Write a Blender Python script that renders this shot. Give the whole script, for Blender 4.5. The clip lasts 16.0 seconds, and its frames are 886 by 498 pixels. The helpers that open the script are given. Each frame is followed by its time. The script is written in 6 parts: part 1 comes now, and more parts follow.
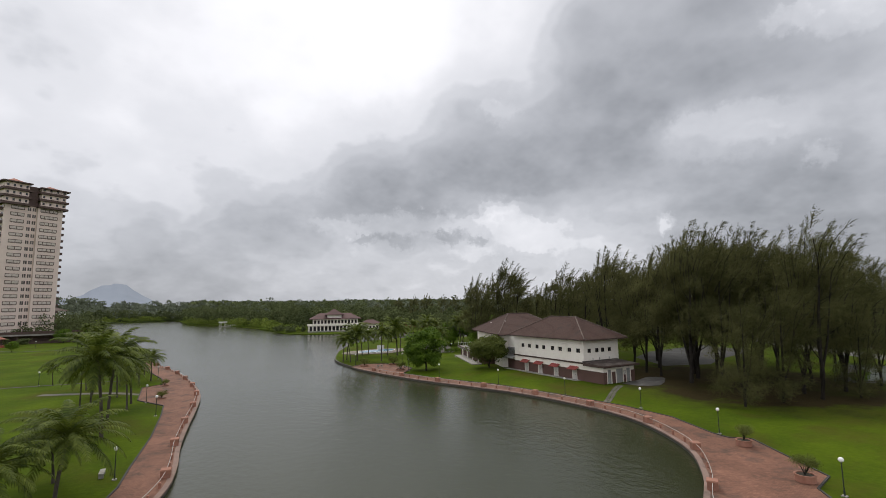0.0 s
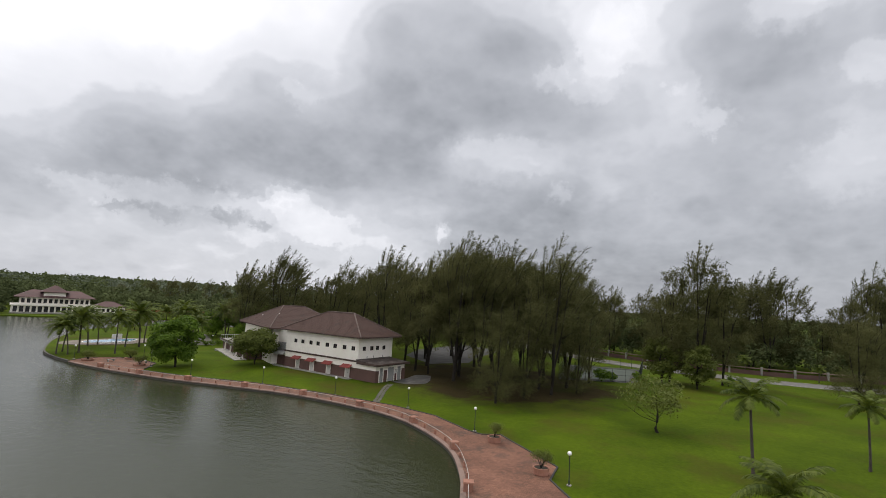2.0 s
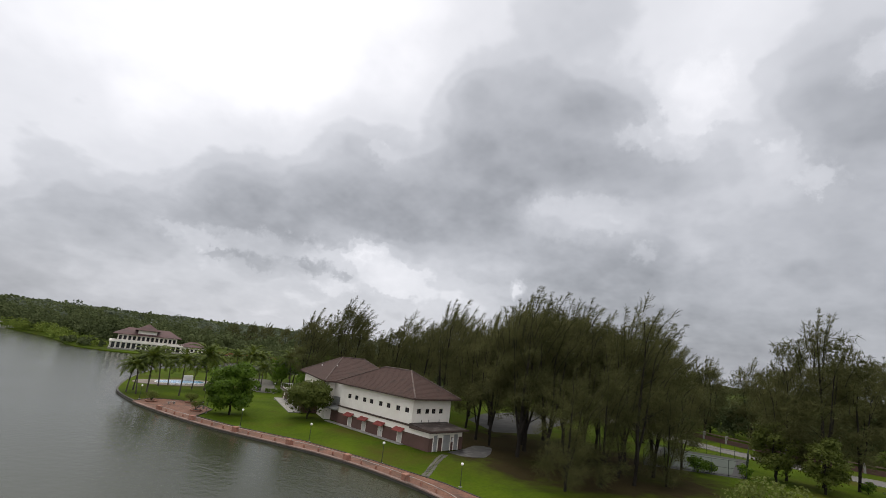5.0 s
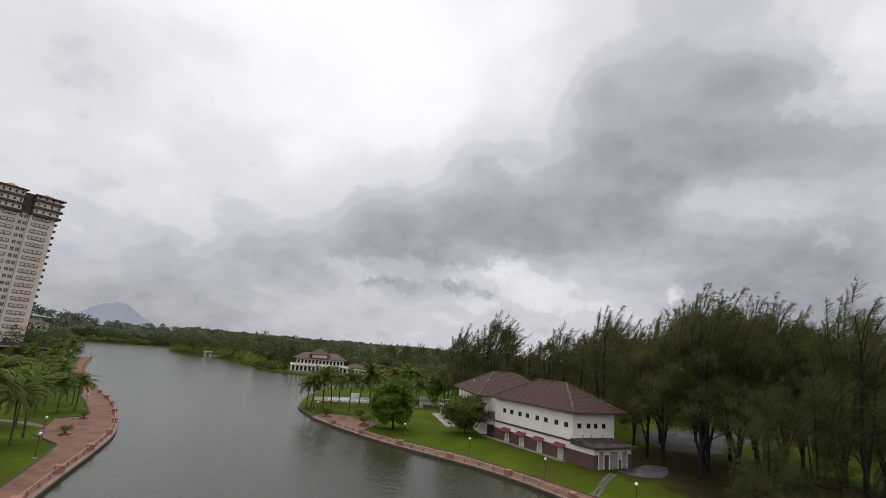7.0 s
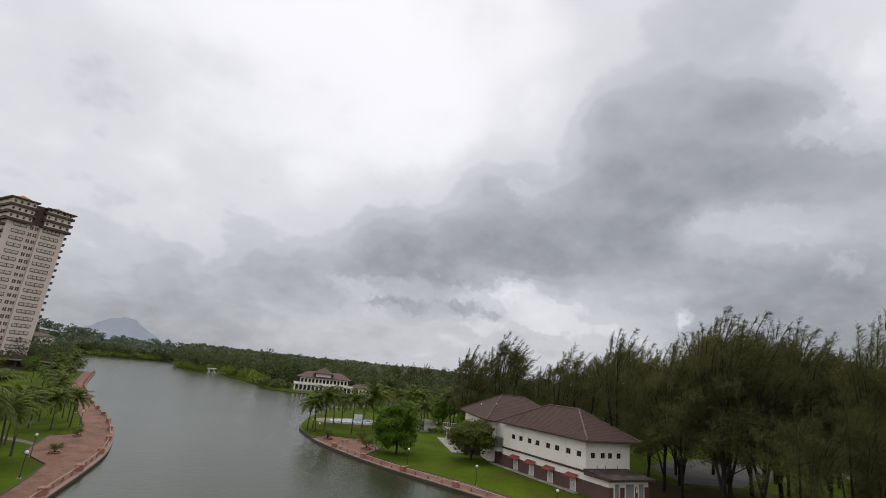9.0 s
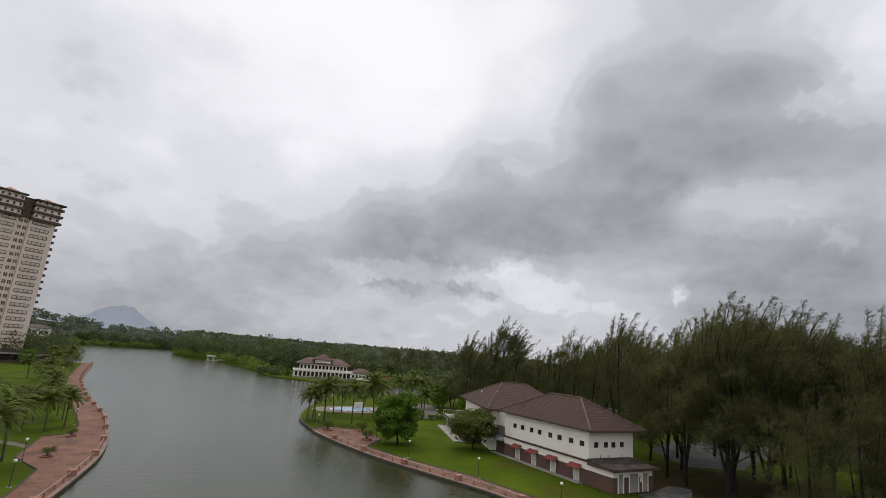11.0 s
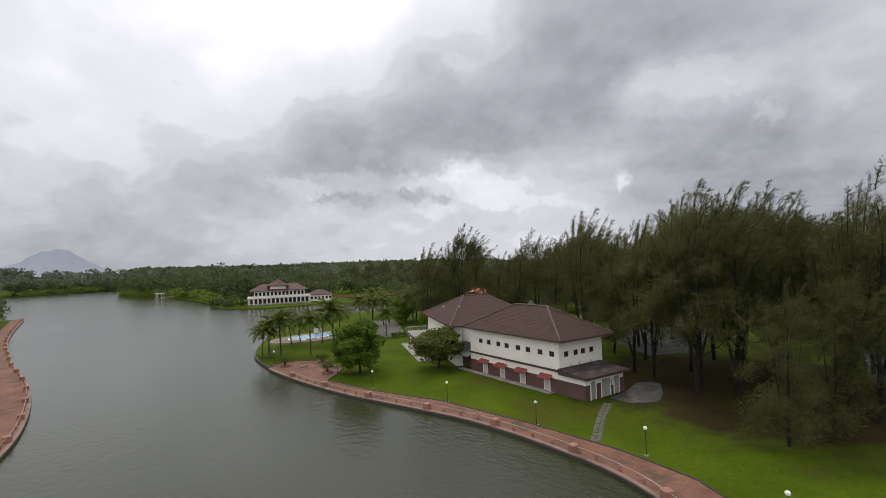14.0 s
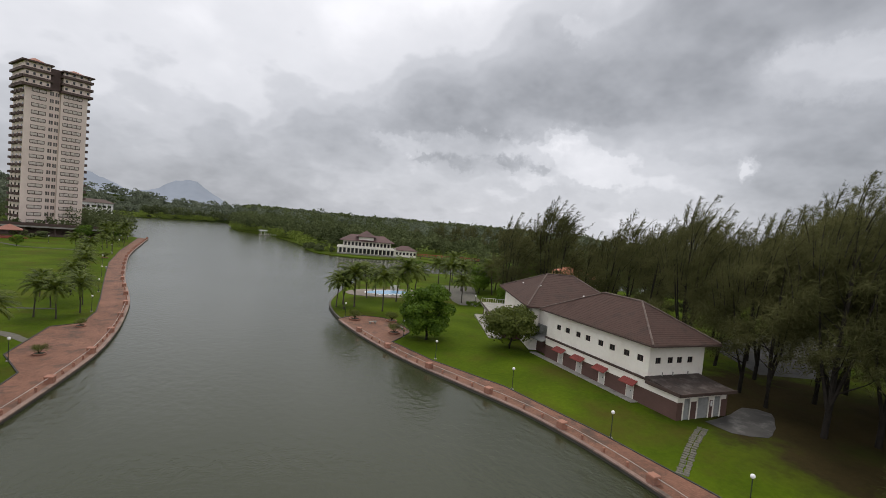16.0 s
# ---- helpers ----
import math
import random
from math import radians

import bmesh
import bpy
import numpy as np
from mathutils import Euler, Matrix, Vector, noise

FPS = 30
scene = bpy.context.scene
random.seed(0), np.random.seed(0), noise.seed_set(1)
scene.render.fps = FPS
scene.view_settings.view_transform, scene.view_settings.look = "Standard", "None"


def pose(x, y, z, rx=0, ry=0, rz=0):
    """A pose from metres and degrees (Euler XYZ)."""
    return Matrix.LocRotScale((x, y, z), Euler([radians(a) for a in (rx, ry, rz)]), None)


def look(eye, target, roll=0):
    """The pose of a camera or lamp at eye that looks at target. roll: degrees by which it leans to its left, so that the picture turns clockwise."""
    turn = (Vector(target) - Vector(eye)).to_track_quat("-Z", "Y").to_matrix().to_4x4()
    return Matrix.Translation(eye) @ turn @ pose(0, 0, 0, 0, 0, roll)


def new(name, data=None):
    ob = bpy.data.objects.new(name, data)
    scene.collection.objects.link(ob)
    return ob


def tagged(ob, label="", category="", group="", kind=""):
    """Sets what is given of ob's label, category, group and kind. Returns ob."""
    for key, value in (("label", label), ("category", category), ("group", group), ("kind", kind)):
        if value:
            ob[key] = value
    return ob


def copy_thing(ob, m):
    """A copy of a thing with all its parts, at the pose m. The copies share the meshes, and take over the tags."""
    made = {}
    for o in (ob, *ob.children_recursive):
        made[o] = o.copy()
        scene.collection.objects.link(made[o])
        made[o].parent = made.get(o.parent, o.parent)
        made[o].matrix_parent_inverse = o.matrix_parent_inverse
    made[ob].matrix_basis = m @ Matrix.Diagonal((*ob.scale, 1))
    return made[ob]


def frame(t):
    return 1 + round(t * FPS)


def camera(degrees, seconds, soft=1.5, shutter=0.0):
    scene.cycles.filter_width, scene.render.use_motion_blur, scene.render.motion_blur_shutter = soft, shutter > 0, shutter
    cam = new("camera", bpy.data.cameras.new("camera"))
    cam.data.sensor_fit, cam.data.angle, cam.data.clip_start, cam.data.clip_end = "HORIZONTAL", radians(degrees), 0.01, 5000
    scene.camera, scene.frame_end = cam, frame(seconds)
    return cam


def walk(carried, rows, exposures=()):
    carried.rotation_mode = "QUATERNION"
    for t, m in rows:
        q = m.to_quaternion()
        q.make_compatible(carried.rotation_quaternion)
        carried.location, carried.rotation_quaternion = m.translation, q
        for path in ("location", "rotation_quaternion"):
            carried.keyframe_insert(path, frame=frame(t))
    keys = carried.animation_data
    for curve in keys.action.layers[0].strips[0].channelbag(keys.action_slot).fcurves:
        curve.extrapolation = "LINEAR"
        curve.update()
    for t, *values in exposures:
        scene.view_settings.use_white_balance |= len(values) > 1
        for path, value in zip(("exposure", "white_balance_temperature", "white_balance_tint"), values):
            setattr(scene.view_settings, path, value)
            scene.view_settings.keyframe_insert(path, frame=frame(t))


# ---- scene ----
cam = camera(85.9, 16.0, 0.5)
PATH = [
    (0, (0.624, -0.544, 17.405), (1.593, 1.189, 17.641), -0.9),
    (0.5, (0.916, 0.908, 17.691), (2.117, 2.49, 17.926), -0.6),
    (1, (1.408, 1.562, 17.92), (2.863, 2.919, 18.117), 0.4),
    (1.5, (2.235, 2.253, 17.957), (3.8, 3.481, 18.165), 2.4),
    (2, (3.593, 3.186, 17.629), (5.216, 4.333, 17.857), 3.1),
    (2.5, (5.126, 3.683, 17.674), (6.772, 4.783, 17.96), 4.2),
    (3, (6.818, 4.414, 18.003), (8.477, 5.479, 18.336), 5.7),
    (3.5, (8.522, 5.159, 18.425), (10.196, 6.187, 18.803), 6.7),
    (4, (9.602, 5.53, 18.516), (11.274, 6.56, 18.892), 9.0),
    (4.5, (10.217, 5.846, 18.477), (11.768, 7.04, 18.886), 8.2),
    (5, (10.463, 6.02, 18.405), (11.846, 7.399, 18.835), 6.6),
    (5.2, (10.54, 6.108, 18.346), (11.851, 7.555, 18.781), 5.7),
    (7.3, (11.522, 7.928, 17.442), (12.417, 9.659, 17.892), 5.0),
    (7.5, (11.616, 8.168, 17.371), (12.504, 9.895, 17.849), 5.3),
    (8, (11.884, 8.813, 17.35), (12.755, 10.536, 17.874), 6.2),
    (10.5, (12.92, 11.419, 18.917), (13.816, 13.142, 19.397), 4.6),
    (11, (13.105, 11.935, 19.587), (14.007, 13.663, 20.031), 4.5),
    (11.5, (14.46, 13.551, 20.419), (15.324, 15.31, 20.819), 5.3),
    (12, (15.735, 15.154, 20.867), (16.504, 16.96, 21.254), 6.1),
    (12.5, (16.549, 16.6, 20.988), (17.28, 18.421, 21.373), 5.4),
    (13, (17.478, 17.895, 21.73), (18.241, 19.712, 22.075), 3.0),
    (13.5, (18.145, 18.822, 22.233), (19.092, 20.568, 22.468), -0.9),
    (14, (18.476, 19.89, 22.585), (19.579, 21.557, 22.644), -2.1),
    (14.5, (19.28, 21.115, 22.575), (20.367, 22.794, 22.532), 1.2),
    (15, (20.417, 22.516, 22.474), (21.479, 24.21, 22.399), 2.6),
    (15.5, (21.682, 24.04, 22.532), (22.629, 25.8, 22.441), 4.2),
    (16, (23.3, 25.734, 22.93), (24.077, 27.574, 22.838), 5.0),
]
walk(cam, [(t, look(eye, target, roll)) for t, eye, target, roll in PATH],
     [(0, 0.04, 6500, 11.3), (1, 0.1, 6500, 11.3), (2, 0.16, 6500, 11.3), (3.5, 0.14, 6500, 11.3), (5, 0.08, 6500, 11.3), (7.5, -0.08, 6500, 11.3), (8, -0.1, 6500, 11.3), (10.5, -0.1, 6500, 11.3), (12.5, -0.08, 6500, 11.3), (13.5, -0.02, 6500, 11.3), (14.5, 0.16, 6500, 11.3), (16, 0.05, 6500, 11.3)])

# ---- world: overcast daylight ----
world = bpy.data.worlds.new("overcast_sky")
scene.world = world
world.use_nodes = True


class Nodes:
    """Short hand for building a node tree."""

    def __init__(self, tree):
        self.tree = tree
        tree.nodes.clear()

    def add(self, kind, **settings):
        node = self.tree.nodes.new(kind)
        for key, value in settings.items():
            if key == "operation":
                node.operation = value
            elif key == "sky_type":
                node.sky_type = value
            elif key == "data_type":
                node.data_type = value
            elif key == "blend_type":
                node.blend_type = value
        return node

    def put(self, value, socket):
        if isinstance(value, bpy.types.NodeSocket):
            self.tree.links.new(value, socket)
        else:
            socket.default_value = value

    def math(self, op, a, b=0.0, clamp=False):
        node = self.add("ShaderNodeMath", operation=op)
        node.use_clamp = clamp is True
        self.put(a, node.inputs[0])
        self.put(b, node.inputs[1])
        if op == "MULTIPLY_ADD":
            self.put(clamp, node.inputs[2])
            node.use_clamp = False
        return node.outputs[0]

    def vec(self, op, a, b=(0, 0, 0)):
        node = self.add("ShaderNodeVectorMath", operation=op)
        self.put(a, node.inputs[0])
        self.put(b, node.inputs[1])
        return node.outputs["Value"] if op in ("DOT_PRODUCT", "LENGTH") else node.outputs[0]

    def scaled(self, a, factor):
        node = self.add("ShaderNodeVectorMath", operation="SCALE")
        self.put(a, node.inputs[0])
        self.put(factor, node.inputs["Scale"])
        return node.outputs[0]

    def noise(self, vector, scale, detail=4.0, rough=0.55, out="Fac"):
        node = self.add("ShaderNodeTexNoise")
        self.put(vector, node.inputs["Vector"])
        node.inputs["Scale"].default_value = scale
        node.inputs["Detail"].default_value = detail
        node.inputs["Roughness"].default_value = rough
        return node.outputs[out]

    def ramp(self, fac, stops):
        node = self.add("ShaderNodeValToRGB")
        self.put(fac, node.inputs[0])
        while len(node.color_ramp.elements) < len(stops):
            node.color_ramp.elements.new(0.5)
        for element, (at, colour) in zip(node.color_ramp.elements, stops):
            element.position = at
            element.color = (*colour, 1)
        return node.outputs[0]

    def mix(self, fac, a, b, blend="MIX"):
        node = self.add("ShaderNodeMix", data_type="RGBA", blend_type=blend)
        self.put(fac, node.inputs[0])
        self.put(a if isinstance(a, bpy.types.NodeSocket) else (*a, 1), node.inputs[6])
        self.put(b if isinstance(b, bpy.types.NodeSocket) else (*b, 1), node.inputs[7])
        return node.outputs[2]


SUN_ELEVATION, SUN_TURN = 58, 20
n = Nodes(world.node_tree)
way = n.vec("NORMALIZE", n.add("ShaderNodeTexCoord").outputs["Generated"])
sky = n.add("ShaderNodeTexSky", sky_type="NISHITA")
sky.sun_disc = False
sky.sun_elevation, sky.sun_rotation = radians(SUN_ELEVATION), radians(SUN_TURN)
sky.air_density, sky.dust_density = 1.0, 3.0
# Cloud cover: azimuth and height in degrees, brightness.
LOW_CLOUD = [(-10.7, 13.1, 0.754), (60.2, 13.4, 0.423), (69.2, 11.9, 0.348), (-10.4, 8.5, 0.623), (-1.3, 9.3, 0.535), (9.7, 10, 0.462), (22.5, 10.3, 0.4), (36, 10.1, 0.559), (48.7, 9.4, 0.652), (59.8, 8.4, 0.426), (68.8, 7.3, 0.293), (-10.1, 3.9, 0.513), (-1.1, 4.2, 0.435), (9.9, 4.4, 0.562), (22.5, 4.4, 0.641), (35.8, 4.2, 0.651), (48.4, 3.8, 0.691), (78.2, 10.2, 0.582), (89.3, 10.7, 0.435), (98.4, 10.8, 0.474), (60, 3.8, 0.44), (72, 3.6, 0.4), (84, 4.5, 0.42), (97, 4.5, 0.42)]
MIDDLE_CLOUD = [(-11.6, 25.9, 0.733), (70.4, 24.7, 0.46), (-11.3, 21.8, 0.776), (-2.1, 24, 0.869), (9.3, 25.9, 0.926), (49.7, 25.3, 0.385), (60.9, 23, 0.42), (70, 20.6, 0.441), (-11, 17.5, 0.757), (-1.8, 19.3, 0.821), (9.5, 20.8, 0.904), (22.6, 21.6, 0.771), (36.4, 21.4, 0.47), (49.4, 20.2, 0.39), (60.5, 18.3, 0.59), (69.6, 16.3, 0.532), (-1.6, 14.4, 0.782), (9.6, 15.5, 0.69), (22.5, 16.1, 0.457), (36.2, 15.9, 0.412), (49.1, 14.9, 0.457), (89.2, 25.7, 0.438), (98.9, 24.3, 0.537), (77.6, 21.3, 0.696), (89.2, 20.8, 0.499), (98.7, 19.9, 0.641), (77.9, 15.8, 0.658), (89.3, 15.8, 0.508), (98.6, 15.3, 0.56)]
HIGH_CLOUD = [(-2.3, 28.5, 0.876), (9.2, 30.7, 0.966), (22.6, 32, 1.026), (36.7, 31.8, 0.865), (50, 30.1, 0.54), (61.3, 27.6, 0.43), (22.6, 27, 0.994), (36.5, 26.8, 0.695), (76.7, 36.5, 0.83), (89.2, 35, 0.67), (99.2, 32.8, 0.912), (77, 31.7, 0.78), (89.2, 30.5, 0.544), (99, 28.6, 0.661), (77.3, 26.6, 0.77), (-18, 27.3, 0.811), (-9.4, 31.6, 0.933), (1.8, 35.8, 1.016), (15.7, 39.2, 1.004), (31.2, 40.8, 0.9), (46.4, 40.4, 0.76), (59.4, 38.4, 0.6), (69.6, 35.6, 0.72)]
# end of cloud lists
# Shreds, lit tops and dark bottoms of clouds: azimuth, height, width, depth in degrees, gain.
BRIGHT_SHREDS = [(60.6, 17.3, 6.7, 2.6, 0.12), (71.4, 26.0, 3.9, 2.9, 0.14), (68.3, 13.6, 1.3, 1.2, 0.15), (54.6, 8.8, 1.2, 1.1, 0.22), (74.3, 30.3, 4.3, 3.7, 0.12), (92.3, 30.0, 4.4, 2.2, 0.14), (85.0, 20.4, 2.1, 1.3, 0.14), (96.6, 14.6, 4.5, 3.2, 0.12), (25.0, 9.8, 12.8, 1.4, 0.16), (35.9, 10.9, 2.9, 1.3, 0.16), (36.1, 22.5, 2.7, 1.4, 0.1), (67.0, 26.5, 2.3, 1.3, 0.12), (98.8, 22.9, 3.4, 2.1, 0.12), (82.2, 22.8, 2.0, 2.5, 0.1), (37.1, 8.0, 10.2, 2.4, 0.12), (39.6, 8.1, 3.9, 1.9, 0.1)]
DARK_SHREDS = [(37.8, 16.2, 8.6, 2.9, -0.12), (55.3, 23.0, 7.9, 3.7, -0.13), (46.7, 19.0, 4.9, 3.3, -0.08), (90.2, 22.0, 5.3, 4.6, -0.12), (77.0, 9.9, 6.6, 2.9, -0.1), (91.7, 8.0, 6.9, 2.6, -0.1), (18.8, 12.0, 8.1, 2.1, -0.08), (99.7, 30.2, 5.2, 3.0, -0.1), (21.2, 22.5, 3.5, 2.2, -0.06), (31.2, 13.9, 10.4, 2.0, -0.1), (20.0, 7.9, 1.8, 0.7, -0.14), (23.8, 7.5, 1.7, 0.6, -0.1), (29.9, 8.2, 2.1, 0.8, -0.18), (33.4, 7.7, 0.9, 0.7, -0.18), (58.0, 11.5, 6.2, 2.4, -0.06), (59.8, 30.3, 8.9, 3.8, -0.05)]


def split(direction):
    """Azimuth and height of a direction."""
    axes = n.add("ShaderNodeSeparateXYZ")
    n.put(direction, axes.inputs[0])
    return n.math("ARCTAN2", axes.outputs[0], axes.outputs[1]), n.math("ARCSINE", axes.outputs[2])


def cells(vector, scale, detail):
    """Rounded heaps, as of cumulus: high in the middle of each cell."""
    node = n.add("ShaderNodeTexVoronoi")
    node.feature = "SMOOTH_F1"
    node.normalize = True
    n.put(vector, node.inputs["Vector"])
    node.inputs["Scale"].default_value = scale
    node.inputs["Detail"].default_value = detail
    node.inputs["Roughness"].default_value = 0.5
    node.inputs["Lacunarity"].default_value = 2.2
    node.inputs["Smoothness"].default_value = 0.5
    return node.outputs["Distance"]


swirl = n.vec("SUBTRACT", n.noise(way, 2.6, 2.0, 0.5, "Color"), (0.5, 0.5, 0.5))
ruffle = n.vec("SUBTRACT", n.noise(way, 9.0, 6.0, 0.6, "Color"), (0.5, 0.5, 0.5))
bent = n.vec("NORMALIZE", n.vec("ADD", n.vec("ADD", way, n.scaled(swirl, 0.06)), n.scaled(ruffle, 0.02)))
fringe = n.vec("SUBTRACT", n.noise(way, 30.0, 5.0, 0.62, "Color"), (0.5, 0.5, 0.5))
ragged = n.vec("NORMALIZE", n.vec("ADD", n.vec("ADD", way, n.scaled(ruffle, 0.06)), n.scaled(fringe, 0.075)))
bent_way, ragged_way = split(bent), split(ragged)


def soft_spot(at, azimuth, height, wide, tall, crisp=False):
    """How near a direction lies to a point of the sky: one there, nothing far off."""
    a = n.math("MULTIPLY", n.math("SUBTRACT", at[0], radians(azimuth)), 1 / radians(wide))
    e = n.math("MULTIPLY", n.math("SUBTRACT", at[1], radians(height)), 1 / radians(tall))
    far = n.math("MULTIPLY_ADD", a, a, n.math("MULTIPLY", e, e))
    if crisp:
        far = n.math("MULTIPLY", far, far)
    return n.math("EXPONENT", n.math("MULTIPLY", far, -1.0))


rise = n.add("ShaderNodeSeparateXYZ")
n.put(way, rise.inputs[0])
weight, level = 0.004, n.math("MULTIPLY_ADD", n.math("MAXIMUM", rise.outputs[2], 0.0), 0.0016, 0.0032)
for azimuth, height, bright in LOW_CLOUD + MIDDLE_CLOUD + HIGH_CLOUD:
    share = soft_spot(bent_way, azimuth, height, 7.0, 3.6)
    weight = n.math("ADD", weight, share)
    level = n.math("MULTIPLY_ADD", share, bright, level)
level = n.math("DIVIDE", level, weight)
for azimuth, height, wide, tall, gain in BRIGHT_SHREDS + DARK_SHREDS:
    level = n.math("MULTIPLY_ADD", soft_spot(ragged_way, azimuth, height, wide, tall, True), gain * (0.8 if gain > 0 or wide < 2.5 else 0.45), level)
thickest = n.add("ShaderNodeMath", operation="SMOOTH_MAX")
n.put(level, thickest.inputs[0])
thickest.inputs[1].default_value, thickest.inputs[2].default_value = 0.36, 0.18
level = thickest.outputs[0]
# The clouds' own heaps: rounded edges where one bank stands before a brighter one, flattened towards the horizon.
deep = n.add("ShaderNodeSeparateXYZ")
n.put(way, deep.inputs[0])
flat = n.scaled(n.vec("ADD", way, n.scaled(ruffle, 0.022)), n.math("DIVIDE", 1.0, n.math("ADD", n.math("MAXIMUM", deep.outputs[2], 0.0), 0.55)))
lit = n.vec("ADD", flat, (0.006, 0.01, 0.03))
heap = n.math("ADD", n.math("MULTIPLY", cells(flat, 4.5, 1.0), 0.62), n.math("MULTIPLY", cells(flat, 12.0, 2.0), 0.38))
above = n.math("ADD", n.math("MULTIPLY", cells(lit, 4.5, 1.0), 0.62), n.math("MULTIPLY", cells(lit, 12.0, 2.0), 0.38))
heap, above = n.math("SUBTRACT", 0.42, heap), n.math("SUBTRACT", 0.42, above)
veil = n.math("SUBTRACT", n.noise(flat, 4.0, 6.0, 0.5), 0.5)
piled = n.math("ADD", level, n.math("ADD", n.math("MULTIPLY", heap, -0.75), n.math("MULTIPLY", veil, -0.45)))


def step(low, high, gain):
    """The edge of a bank: nothing below, gain above."""
    node = n.add("ShaderNodeMapRange")
    node.interpolation_type = "SMOOTHSTEP"
    n.put(piled, node.inputs[0])
    node.inputs[1].default_value, node.inputs[2].default_value = low, high
    node.inputs[4].default_value = gain
    return node.outputs[0]


banked = n.math("ADD", n.math("ADD", n.math("ADD", step(0.32, 0.43, 0.11), step(0.445, 0.52, 0.13)), n.math("ADD", step(0.565, 0.635, 0.18), step(0.66, 0.88, 0.25))), 0.36)
relief = n.math("MULTIPLY", n.math("SUBTRACT", heap, above), n.math("SUBTRACT", 1.05, level, True))
level = n.math("ADD", n.math("ADD", n.math("MULTIPLY", level, 0.42), n.math("MULTIPLY", banked, 0.58)), n.math("MULTIPLY", relief, 0.95))
level = n.math("MAXIMUM", level, 0.26)
colour = n.mix(n.math("MULTIPLY", level, 1.1, True), (0.93, 1.0, 1.11), (0.99, 1.0, 1.04))
colour = n.scaled(colour, level)
clear = n.scaled(sky.outputs[0], 0.1)
whole = n.mix(0.96, clear, colour)
back = n.add("ShaderNodeBackground")
n.put(whole, back.inputs[0])
back.inputs[1].default_value = 1.0
n.tree.links.new(back.outputs[0], n.add("ShaderNodeOutputWorld").inputs[0])

sun = new("sun", bpy.data.lights.new("sun", "SUN"))
sun.data.energy, sun.data.angle, sun.data.color = 1.35, radians(35), (1.0, 0.93, 0.80)
sun.matrix_world = look((0, 0, 100), (-100 * math.sin(radians(SUN_TURN)) / math.tan(radians(SUN_ELEVATION)), -100 * math.cos(radians(SUN_TURN)) / math.tan(radians(SUN_ELEVATION)), 0))

